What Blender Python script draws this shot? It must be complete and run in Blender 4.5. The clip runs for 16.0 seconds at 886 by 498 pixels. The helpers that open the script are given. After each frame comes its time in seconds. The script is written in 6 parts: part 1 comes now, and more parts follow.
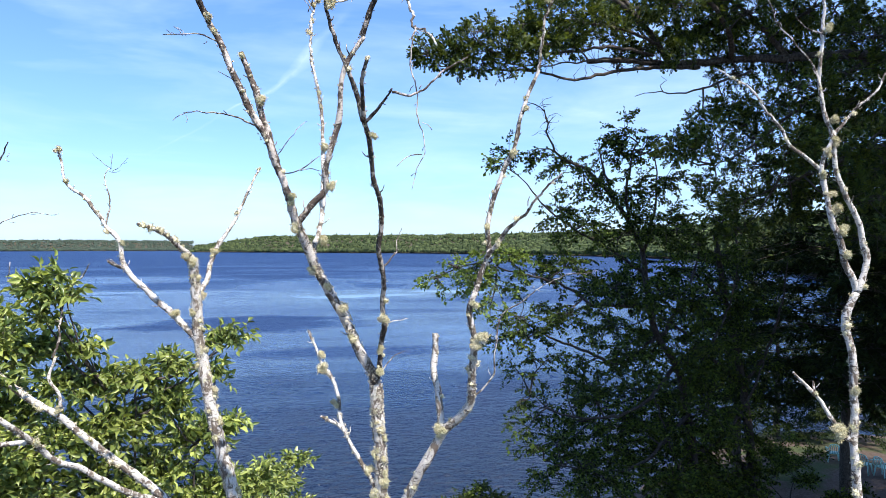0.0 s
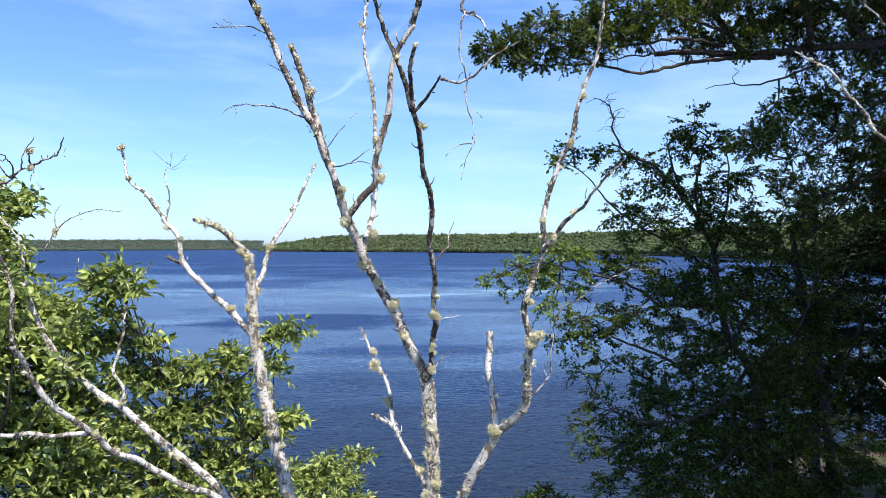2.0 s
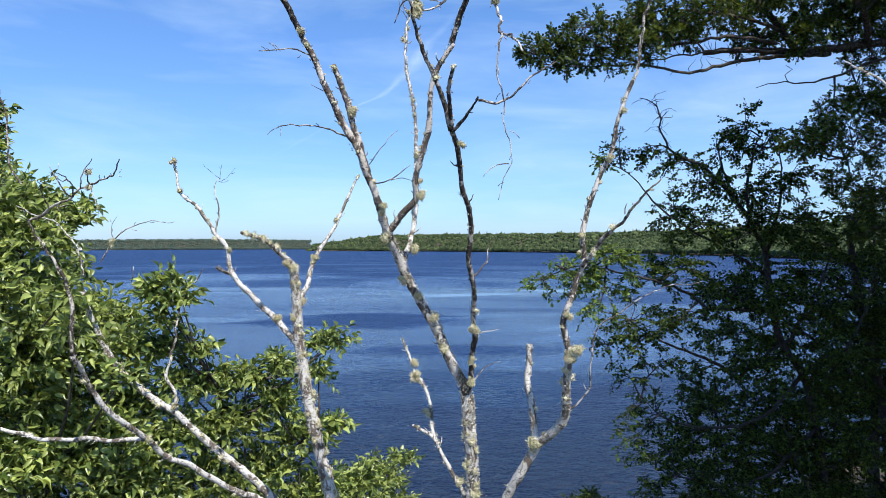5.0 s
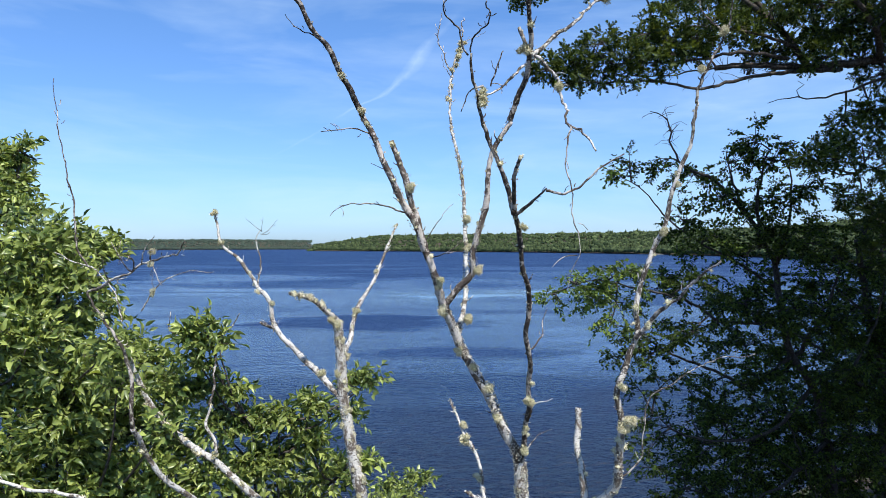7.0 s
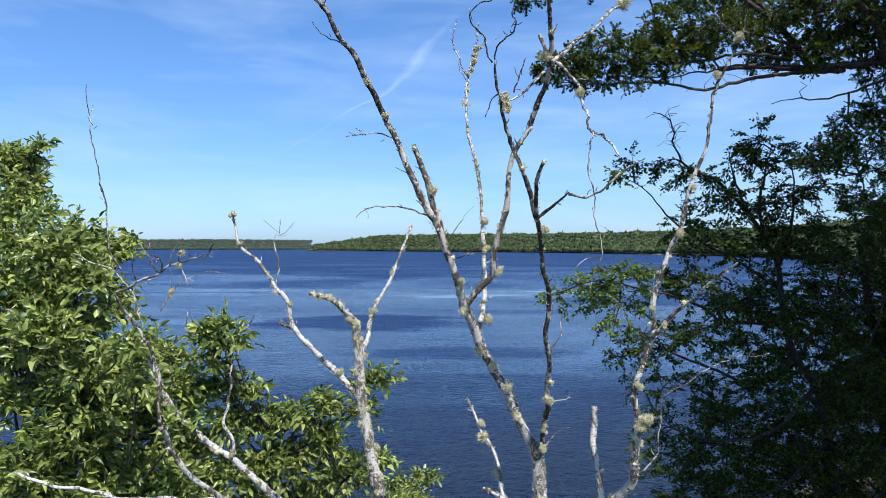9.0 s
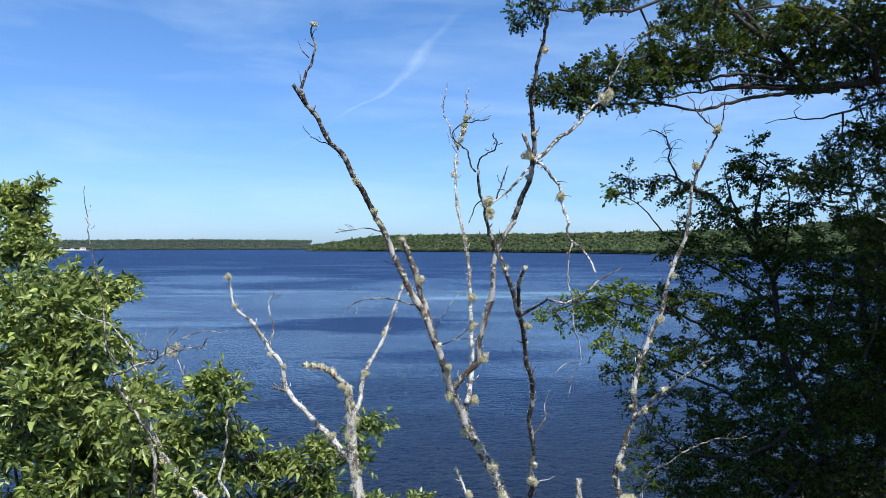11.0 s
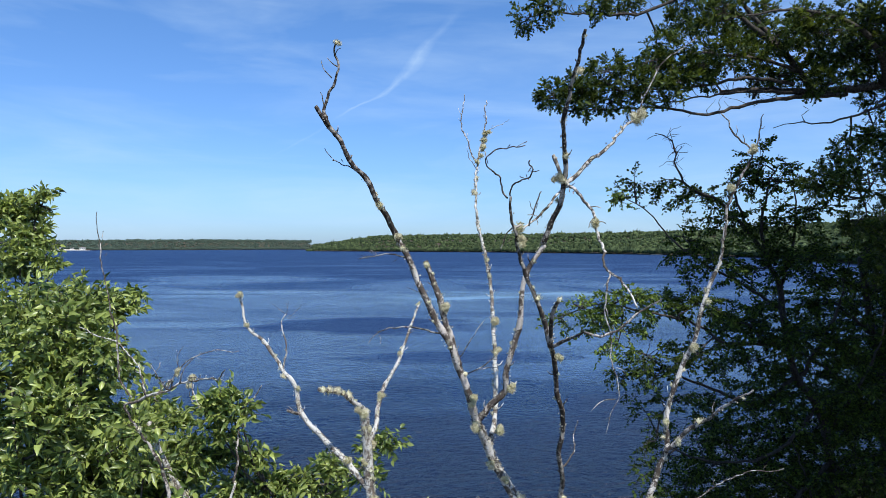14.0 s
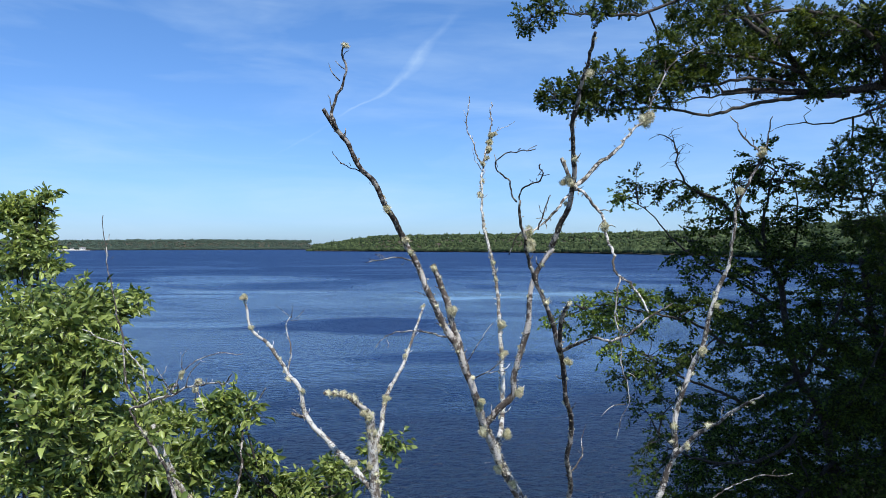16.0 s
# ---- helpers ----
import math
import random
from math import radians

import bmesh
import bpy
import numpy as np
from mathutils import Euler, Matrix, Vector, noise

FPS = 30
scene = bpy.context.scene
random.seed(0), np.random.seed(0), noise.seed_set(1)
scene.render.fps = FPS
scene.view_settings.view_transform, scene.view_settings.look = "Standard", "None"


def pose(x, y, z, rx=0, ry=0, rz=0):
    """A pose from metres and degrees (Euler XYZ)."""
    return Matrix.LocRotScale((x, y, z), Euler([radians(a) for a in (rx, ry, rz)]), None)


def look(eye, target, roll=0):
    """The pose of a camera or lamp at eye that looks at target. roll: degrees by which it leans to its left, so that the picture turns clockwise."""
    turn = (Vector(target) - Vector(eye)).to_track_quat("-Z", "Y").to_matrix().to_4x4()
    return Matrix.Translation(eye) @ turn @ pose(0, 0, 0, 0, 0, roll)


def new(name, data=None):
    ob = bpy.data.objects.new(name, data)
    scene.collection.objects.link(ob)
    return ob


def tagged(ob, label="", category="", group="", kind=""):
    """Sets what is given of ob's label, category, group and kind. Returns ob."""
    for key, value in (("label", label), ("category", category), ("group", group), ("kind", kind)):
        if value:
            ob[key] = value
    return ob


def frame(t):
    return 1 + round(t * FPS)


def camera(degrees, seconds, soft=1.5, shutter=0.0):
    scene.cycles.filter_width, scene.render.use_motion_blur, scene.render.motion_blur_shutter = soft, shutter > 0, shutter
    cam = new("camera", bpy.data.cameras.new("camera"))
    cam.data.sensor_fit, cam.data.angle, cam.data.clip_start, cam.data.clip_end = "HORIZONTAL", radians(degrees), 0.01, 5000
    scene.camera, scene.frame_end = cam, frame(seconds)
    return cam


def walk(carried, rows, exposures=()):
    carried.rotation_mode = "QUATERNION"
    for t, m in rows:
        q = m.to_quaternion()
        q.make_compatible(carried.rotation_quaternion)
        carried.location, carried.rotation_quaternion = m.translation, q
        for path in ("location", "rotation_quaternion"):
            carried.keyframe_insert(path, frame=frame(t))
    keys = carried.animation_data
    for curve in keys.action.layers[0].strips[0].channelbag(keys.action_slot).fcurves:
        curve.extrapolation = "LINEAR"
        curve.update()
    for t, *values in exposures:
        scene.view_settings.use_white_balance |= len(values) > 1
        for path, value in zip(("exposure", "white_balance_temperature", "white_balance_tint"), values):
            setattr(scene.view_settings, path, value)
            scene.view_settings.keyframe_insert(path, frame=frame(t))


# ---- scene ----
# ------------------------------------------------------------------ camera
cam = camera(65.0, 16.0, 0.62)
# seconds, x, y, z, yaw, pitch
ROWS = [
    (0.0, 0.000, 0.000, 11.000, -9.04, -0.13),
    (0.5, -0.006, 0.032, 10.994, -6.26, -0.15),
    (1.0, 0.005, 0.063, 10.991, -5.67, -0.16),
    (1.5, 0.030, 0.083, 10.985, -5.27, -0.17),
    (2.0, 0.057, 0.086, 10.981, -3.75, -0.18),
    (2.5, 0.078, 0.084, 10.980, -2.22, -0.20),
    (3.0, 0.098, 0.082, 10.974, -0.77, -0.21),
    (3.5, 0.118, 0.074, 10.966, -0.08, -0.22),
    (4.0, 0.123, 0.069, 10.950, -0.06, -0.23),
    (6.5, -0.082, 0.023, 11.293, 0.04, -0.23),
    (7.0, -0.138, 0.024, 11.328, 0.04, -0.23),
    (7.5, -0.189, 0.011, 11.326, 0.04, -0.23),
    (8.0, -0.219, -0.001, 11.326, 0.05, -0.23),
    (8.5, -0.232, -0.022, 11.330, 0.05, -0.23),
    (9.0, -0.221, -0.037, 11.335, 0.05, -0.23),
    (11.5, -0.159, -0.130, 11.754, 0.01, -0.23),
    (12.0, -0.151, -0.121, 11.770, 0.01, -0.23),
    (12.5, -0.160, -0.103, 11.799, 0.00, -0.23),
    (13.0, -0.166, -0.081, 11.817, 0.00, -0.23),
    (13.5, -0.198, -0.029, 11.806, -0.01, -0.23),
    (14.0, -0.272, -0.013, 11.792, -0.01, -0.23),
    (14.5, -0.292, 0.007, 11.792, 0.00, -0.23),
    (15.0, -0.312, 0.024, 11.779, 0.00, -0.23),
    (15.5, -0.290, 0.034, 11.809, 0.00, -0.23),
    (16.0, -0.301, 0.002, 11.805, -0.01, -0.23),
]
EXPOSURES = [(0.0, 0.83, 6650, 13), (2.0, 0.66, 6580, 13), (4.0, 0.45, 6470, 11), (8.0, 0.30, 6360, 9), (12.0, 0.17, 6270, 8), (16.0, 0.11, 6220, 8)]
walk(cam, [(t, pose(x, y, z, 90 + pitch, 0, yaw)) for t, x, y, z, yaw, pitch in ROWS], EXPOSURES)

# ------------------------------------------------------------------ sky and sun
SUN_TO = Vector((0.24, -0.50, 0.83)).normalized()
SUN_ELEV = math.asin(SUN_TO.z)
SUN_AZIM = math.atan2(SUN_TO.x, SUN_TO.y)


def node(tree, kind, place=(0, 0), **values):
    n = tree.nodes.new(kind)
    for key, value in values.items():
        if key in n.inputs:
            n.inputs[key].default_value = value
    return n


def math_node(tree, op, a, b=None, clamp=False):
    n = tree.nodes.new("ShaderNodeMath")
    n.operation, n.use_clamp = op, clamp
    for i, v in enumerate((a, b)):
        if v is None:
            continue
        if isinstance(v, (int, float)):
            n.inputs[i].default_value = v
        else:
            tree.links.new(v, n.inputs[i])
    return n.outputs[0]


def ramp(tree, fac, stops):
    n = tree.nodes.new("ShaderNodeValToRGB")
    els = n.color_ramp.elements
    while len(els) < len(stops):
        els.new(0.5)
    for e, (p, c) in zip(els, stops):
        e.position = p
        e.color = (*c, 1) if len(c) == 3 else c
    tree.links.new(fac, n.inputs[0])
    return n.outputs[0]


def grey(v):
    return (v, v, v)


def mixed(tree, fac, a, b, blend="MIX"):
    n = tree.nodes.new("ShaderNodeMix")
    n.data_type, n.blend_type = "RGBA", blend
    for sock, v in ((n.inputs[0], fac), (n.inputs[6], a), (n.inputs[7], b)):
        if isinstance(v, (int, float)):
            sock.default_value = v
        elif isinstance(v, tuple):
            sock.default_value = (*v, 1)
        else:
            tree.links.new(v, sock)
    return n.outputs[2]


def noise_tex(tree, vec, scale, detail=4.0, rough=0.55, dist=0.0):
    n = node(tree, "ShaderNodeTexNoise", Scale=scale, Detail=detail, Roughness=rough, Distortion=dist)
    if vec is not None:
        tree.links.new(vec, n.inputs["Vector"])
    return n.outputs[0]


def mapped(tree, vec, scale=(1, 1, 1), rot=(0, 0, 0), loc=(0, 0, 0)):
    n = tree.nodes.new("ShaderNodeMapping")
    n.inputs["Scale"].default_value, n.inputs["Rotation"].default_value, n.inputs["Location"].default_value = scale, rot, loc
    tree.links.new(vec, n.inputs["Vector"])
    return n.outputs[0]


def build_world():
    world = bpy.data.worlds.new("world")
    scene.world = world
    world.use_nodes = True
    t = world.node_tree
    t.nodes.clear()
    sky = t.nodes.new("ShaderNodeTexSky")
    sky.sky_type, sky.sun_disc = "NISHITA", False
    sky.sun_elevation, sky.sun_rotation = SUN_ELEV, SUN_AZIM
    sky.altitude, sky.air_density, sky.dust_density, sky.ozone_density = 20, 1.0, 0.5, 1.5
    way = t.nodes.new("ShaderNodeTexCoord").outputs["Generated"]
    sep = t.nodes.new("ShaderNodeSeparateXYZ")
    t.links.new(way, sep.inputs[0])
    x, y, z = sep.outputs
    ahead = math_node(t, "MAXIMUM", y, 0.05)
    u, v = math_node(t, "DIVIDE", x, ahead), math_node(t, "DIVIDE", z, ahead)
    front = math_node(t, "GREATER_THAN", y, 0.05)
    # thin high cloud, drawn out in level streaks
    flat = t.nodes.new("ShaderNodeCombineXYZ")
    t.links.new(x, flat.inputs[0]), t.links.new(y, flat.inputs[1]), t.links.new(z, flat.inputs[2])
    streak = noise_tex(t, mapped(t, flat.outputs[0], (1.6, 1.6, 9.0), (0.0, 0.08, 0.0), (0.3, 0.1, 0.25)), 1.7, 5, 0.55, 0.4)
    wisps = noise_tex(t, mapped(t, flat.outputs[0], (5.0, 5.0, 22.0), (0.0, 0.12, 0.0)), 2.0, 6, 0.6, 0.6)
    veil = ramp(t, streak, [(0.40, grey(0.0)), (0.70, grey(1.0))])
    veil = math_node(t, "MULTIPLY", veil, math_node(t, "ADD", math_node(t, "MULTIPLY", wisps, 0.9), 0.15))
    # an old vapour trail that bends as it drifts
    bends = [(0.125, -0.25), (0.162, -0.186), (0.192, -0.141), (0.2, -0.127), (0.214, -0.091), (0.232, -0.068), (0.254, -0.045), (0.292, -0.022), (0.322, 0.009), (0.345, 0.03)]
    run = math_node(t, "ADD", math_node(t, "MULTIPLY", ramp(t, v, [(p, grey((q + 0.3) / 0.4)) for p, q in bends]), 0.4), -0.3)
    wob = math_node(t, "MULTIPLY", math_node(t, "SUBTRACT", noise_tex(t, way, 26.0, 3), 0.5), 0.014)
    line = math_node(t, "ADD", run, wob)
    off = math_node(t, "ABSOLUTE", math_node(t, "SUBTRACT", u, line))
    wide = math_node(t, "ADD", math_node(t, "MULTIPLY", ramp(t, v, [(0.195, grey(0.0)), (0.225, grey(0.35)), (0.26, grey(1.0)), (0.285, grey(0.8)), (0.30, grey(0.5)), (0.34, grey(0.8))]), 0.010), 0.0045)
    trail = math_node(t, "SUBTRACT", 1.0, math_node(t, "DIVIDE", off, wide), True)
    ends = ramp(t, v, [(0.125, grey(0.0)), (0.15, grey(0.3)), (0.172, grey(0.3)), (0.182, grey(0.05)), (0.2, grey(0.75)), (0.235, grey(0.9)), (0.28, grey(1.0)), (0.298, grey(0.4)), (0.322, grey(0.4)), (0.345, grey(0.0))])
    puff = ramp(t, noise_tex(t, way, 60.0, 4), [(0.3, grey(0.45)), (0.7, grey(1.0))])
    trail = math_node(t, "MULTIPLY", math_node(t, "MULTIPLY", math_node(t, "MULTIPLY", trail, ends), puff), front)
    cloud = math_node(t, "MULTIPLY", veil, 0.5)
    cloud = math_node(t, "ADD", cloud, math_node(t, "MULTIPLY", trail, 0.34), True)
    hue = ramp(t, z, [(0.0, (0.57, 0.80, 1.30)), (0.12, (0.63, 0.87, 1.30)), (0.40, SKY_TINT)])
    tint = mixed(t, 1.0, sky.outputs[0], hue, "MULTIPLY")
    col = mixed(t, cloud, tint, CLOUD)
    bg = node(t, "ShaderNodeBackground", Strength=SKY_STRENGTH)
    t.links.new(col, bg.inputs[0])
    out = t.nodes.new("ShaderNodeOutputWorld")
    t.links.new(bg.outputs[0], out.inputs[0])


SKY_STRENGTH, SKY_TINT, CLOUD = 0.113, (0.67, 0.97, 1.33), (5.4, 6.9, 8.6)
build_world()
sun = new("sun", bpy.data.lights.new("sun", "SUN"))
sun.data.energy, sun.data.angle, sun.data.color = 5.0, radians(0.53), (1.0, 0.95, 0.87)
sun.matrix_world = look((0, 0, 60), Vector((0, 0, 60)) - SUN_TO)


# ------------------------------------------------------------------ materials
def material(name):
    m = bpy.data.materials.new(name)
    m.use_nodes = True
    t = m.node_tree
    t.nodes.clear()
    out = t.nodes.new("ShaderNodeOutputMaterial")
    return m, t, out


def principled(t, out, color, rough=0.8, bump=None, strength=0.5, distance=0.01, spec=0.3):
    p = t.nodes.new("ShaderNodeBsdfPrincipled")
    if isinstance(color, tuple):
        p.inputs["Base Color"].default_value = (*color, 1)
    else:
        t.links.new(color, p.inputs["Base Color"])
    if isinstance(rough, (int, float)):
        p.inputs["Roughness"].default_value = rough
    else:
        t.links.new(rough, p.inputs["Roughness"])
    p.inputs["Specular IOR Level"].default_value = spec
    if bump is not None:
        b = node(t, "ShaderNodeBump", Strength=strength, Distance=distance)
        t.links.new(bump, b.inputs["Height"])
        t.links.new(b.outputs[0], p.inputs["Normal"])
    if out is not None:
        t.links.new(p.outputs[0], out.inputs[0])
    return p


def where(t):
    return t.nodes.new("ShaderNodeTexCoord").outputs["Object"]


def bark_material(name, pale, brown, share, lichen):
    """Papery bark: broad pale patches over brown (share: how much is brown), short dark cross marks, flecks and a little lichen."""
    m, t, out = material(name)
    v = where(t)
    patch = noise_tex(t, mapped(t, v, (1, 1, 0.6)), 19.0, 6, 0.62, 0.8)
    fine = noise_tex(t, v, 170.0, 4, 0.6)
    edge = 0.60 - share * 0.26
    col = mixed(t, ramp(t, patch, [(edge, grey(0)), (edge + 0.05, grey(1))]), pale, brown)
    marks = noise_tex(t, mapped(t, v, (1, 1, 4.5)), 38.0, 3, 0.55)
    col = mixed(t, ramp(t, marks, [(0.60, grey(0)), (0.64, grey(0.9))]), col, (0.045, 0.036, 0.031))
    scales = noise_tex(t, mapped(t, v, (1, 1, 0.8)), 72.0, 4, 0.6, 0.5)
    col = mixed(t, ramp(t, scales, [(0.58, grey(0)), (0.62, grey(0.8))]), col, pale)
    flecks = noise_tex(t, v, 95.0, 3, 0.6, 0.4)
    col = mixed(t, ramp(t, flecks, [(0.62, grey(0)), (0.66, grey(0.75))]), col, tuple(0.5 * c for c in brown))
    crust = noise_tex(t, v, 46.0, 5, 0.65, 0.3)
    col = mixed(t, ramp(t, crust, [(0.57, grey(0)), (0.62, grey(0.7))]), col, lichen)
    col = mixed(t, 0.5, col, ramp(t, fine, [(0.3, grey(0.6)), (0.7, grey(1.15))]), "MULTIPLY")
    high = math_node(t, "ADD", math_node(t, "MULTIPLY", crust, 0.9), math_node(t, "MULTIPLY", fine, 0.35))
    high = math_node(t, "SUBTRACT", high, math_node(t, "MULTIPLY", patch, 0.5))
    principled(t, out, col, 0.85, high, 1.0, 0.007, 0.2)
    return m


def leaf_material(name, dark, light, glow, share=0.4, gloss=0.42, spec=0.4):
    """A leaf that lets some light through; each leaf has its own tone."""
    m, t, out = material(name)
    isle = t.nodes.new("ShaderNodeNewGeometry").outputs["Random Per Island"]
    v = where(t)
    col = ramp(t, isle, [(0.0, dark), (0.72, tuple(0.3 * a + 0.7 * b for a, b in zip(dark, light))), (1.0, tuple(1.35 * b for b in light))])
    broad = noise_tex(t, v, 1.3, 3)
    col = mixed(t, 0.55, col, ramp(t, broad, [(0.3, grey(0.6)), (0.72, grey(1.25))]), "MULTIPLY")
    p = principled(t, None, col, gloss, noise_tex(t, v, 120.0, 2), 0.15, 0.003, spec)
    tr = t.nodes.new("ShaderNodeBsdfTranslucent")
    t.links.new(mixed(t, math_node(t, "MULTIPLY", isle, isle), col, glow), tr.inputs[0])
    mix = t.nodes.new("ShaderNodeMixShader")
    mix.inputs[0].default_value = share
    t.links.new(p.outputs[0], mix.inputs[1]), t.links.new(tr.outputs[0], mix.inputs[2])
    t.links.new(mix.outputs[0], out.inputs[0])
    return m


GUSTS = [(-12.0, 104.0, 21.0, 12.0, 0.9), (1.0, 74.0, 15.0, 5.5, 0.7), (2.0, 56.0, 30.0, 6.0, 0.45), (20.0, 165.0, 45.0, 20.0, -0.3), (-70.0, 175.0, 50.0, 22.0, -0.15), (12.0, 36.0, 65.0, 20.0, 0.8)]


def water_material():
    """Deep water: short wind ripples, longer wavelets, and gusts that ruffle it more in some stretches than in others."""
    m, t, out = material("lake_water")
    v = where(t)
    fine = noise_tex(t, mapped(t, v, (1.5, 2.3, 1.0), (0, 0, -0.30)), 1.0, 4, 0.55, 0.5)
    mid = noise_tex(t, mapped(t, v, (1.2, 2.0, 1.0), (0, 0, -0.25)), 0.4, 4, 0.6, 0.4)
    swell = noise_tex(t, mapped(t, v, (1.0, 2.8, 1.0), (0, 0, 0.05)), 0.05, 3, 0.6, 0.3)
    gust = noise_tex(t, mapped(t, v, (0.012, 0.021, 1.0), (0, 0, -0.10), (0.35, 0.2, 0)), 1.0, 4, 0.55, 0.9)
    base = ramp(t, gust, [(0.36, grey(0.05)), (0.5, grey(0.22)), (0.62, grey(0.52))])
    sep = t.nodes.new("ShaderNodeSeparateXYZ")
    t.links.new(v, sep.inputs[0])
    # the wide lake beyond is ruffled all over
    reach = ramp(t, math_node(t, "DIVIDE", math_node(t, "ADD", sep.outputs[1], math_node(t, "MULTIPLY", gust, 160.0)), 900.0), [(0.20, grey(0.0)), (0.42, grey(0.60)), (0.8, grey(0.85))])
    ruffle = math_node(t, "ADD", base, reach, True)
    # single gusts and slicks: x, y, half width, half depth, strength
    edge = noise_tex(t, mapped(t, v, (0.05, 0.09, 1.0)), 1.0, 4, 0.6, 0.5)
    for cx, cy, hx, hy, power in GUSTS:
        dx = math_node(t, "DIVIDE", math_node(t, "SUBTRACT", sep.outputs[0], cx), hx)
        dy = math_node(t, "DIVIDE", math_node(t, "SUBTRACT", sep.outputs[1], cy), hy)
        far = math_node(t, "ADD", math_node(t, "MULTIPLY", dx, dx), math_node(t, "MULTIPLY", dy, dy))
        far = math_node(t, "ADD", far, math_node(t, "MULTIPLY", math_node(t, "SUBTRACT", edge, 0.5), 2.2))
        inside = ramp(t, far, [(0.25, grey(1.0)), (0.95, grey(0.0))])
        ruffle = math_node(t, "ADD", ruffle, math_node(t, "MULTIPLY", inside, power), True)
    b = node(t, "ShaderNodeBump", Distance=0.6)
    t.links.new(ruffle, b.inputs["Strength"])
    t.links.new(fine, b.inputs["Height"])
    b2 = node(t, "ShaderNodeBump", Distance=0.38)
    t.links.new(math_node(t, "ADD", math_node(t, "MULTIPLY", ruffle, 0.6), 0.08), b2.inputs["Strength"])
    t.links.new(math_node(t, "ADD", mid, math_node(t, "MULTIPLY", swell, 3.0)), b2.inputs["Height"])
    t.links.new(b2.outputs[0], b.inputs["Normal"])
    # waves too short to see one by one turn into roughness further out
    choppy = ramp(t, math_node(t, "DIVIDE", sep.outputs[1], 200.0), [(0.15, grey(0.26)), (0.6, grey(0.38))])
    # near water is painted darker for its weaker sky reflection; depth is distance
    depth = ramp(t, math_node(t, "DIVIDE", math_node(t, "ADD", sep.outputs[1], math_node(t, "MULTIPLY", edge, 20.0)), 100.0), [(0.30, grey(0.0)), (0.85, grey(1.0))])
    p = principled(t, out, mixed(t, depth, (0.0008, 0.004, 0.014), (0.0001, 0.0168, 0.082)), math_node(t, "ADD", math_node(t, "MULTIPLY", ruffle, choppy), 0.05), spec=0.5)
    p.inputs["IOR"].default_value = 1.333
    t.links.new(b.outputs[0], p.inputs["Normal"])
    return m


def ground_material():
    m, t, out = material("bank_ground")
    v = where(t)
    broad = noise_tex(t, v, 0.35, 4)
    fine = noise_tex(t, v, 9.0, 5, 0.65)
    col = mixed(t, ramp(t, fine, [(0.3, grey(0)), (0.7, grey(1))]), (0.055, 0.036, 0.027), (0.13, 0.104, 0.086))
    col = mixed(t, ramp(t, broad, [(0.48, grey(0)), (0.6, grey(0.8))]), col, (0.05, 0.075, 0.025))
    principled(t, out, col, 0.95, fine, 0.8, 0.05, 0.1)
    return m


def plastic_material():
    m, t, out = material("teal_plastic")
    v = where(t)
    col = mixed(t, ramp(t, noise_tex(t, v, 6.0, 4), [(0.4, grey(0)), (0.7, grey(0.5))]), (0.28, 0.55, 0.51), (0.44, 0.67, 0.62))
    principled(t, out, col, 0.45, spec=0.4)
    return m


LICHEN_GREY = (0.47, 0.45, 0.34)
BARK_WHITE = bark_material("white_birch_bark", (0.61, 0.58, 0.53), (0.155, 0.125, 0.10), 0.43, (0.52, 0.50, 0.40))
BARK_MIXED = bark_material("patchy_birch_bark", (0.63, 0.585, 0.53), (0.095, 0.077, 0.062), 0.49, LICHEN_GREY)
BARK_PATCHY = bark_material("dark_patchy_birch_bark", (0.58, 0.52, 0.465), (0.105, 0.082, 0.068), 0.58, (0.42, 0.40, 0.31))
# dark birch bark: the backlit limbs' shade is partly in this colour
BARK_DARK = bark_material("dark_twig_bark", (0.43, 0.385, 0.34), (0.052, 0.041, 0.034), 0.66, (0.34, 0.33, 0.26))
BARK_SLENDER = bark_material("dark_slender_bark", (0.075, 0.065, 0.057), (0.034, 0.028, 0.024), 0.5, (0.08, 0.08, 0.065))
BARK_OAK = bark_material("grey_oak_bark", (0.105, 0.090, 0.078), (0.048, 0.040, 0.034), 0.5, (0.14, 0.14, 0.11))


def lichen_material():
    m, t, out = material("beard_lichen")
    isle = t.nodes.new("ShaderNodeNewGeometry").outputs["Random Per Island"]
    tone = t.nodes.new("ShaderNodeObjectInfo").outputs["Random"]
    col = ramp(t, isle, [(0.0, (0.33, 0.295, 0.17)), (0.35, (0.53, 0.485, 0.31)), (0.75, (0.69, 0.645, 0.45)), (1.0, (0.80, 0.76, 0.60))])
    col = mixed(t, 1.0, col, ramp(t, tone, [(0.0, (0.84, 0.85, 0.76)), (1.0, (1.05, 1.03, 1.02))]), "MULTIPLY")
    principled(t, out, col, 0.95, spec=0.1)
    return m


def crust_material():
    m, t, out = material("crust_lichen")
    isle = t.nodes.new("ShaderNodeNewGeometry").outputs["Random Per Island"]
    col = ramp(t, isle, [(0.0, (0.24, 0.20, 0.15)), (0.25, (0.42, 0.38, 0.29)), (0.7, (0.53, 0.49, 0.39)), (1.0, (0.62, 0.575, 0.48))])
    principled(t, out, col, 0.95, spec=0.1)
    return m


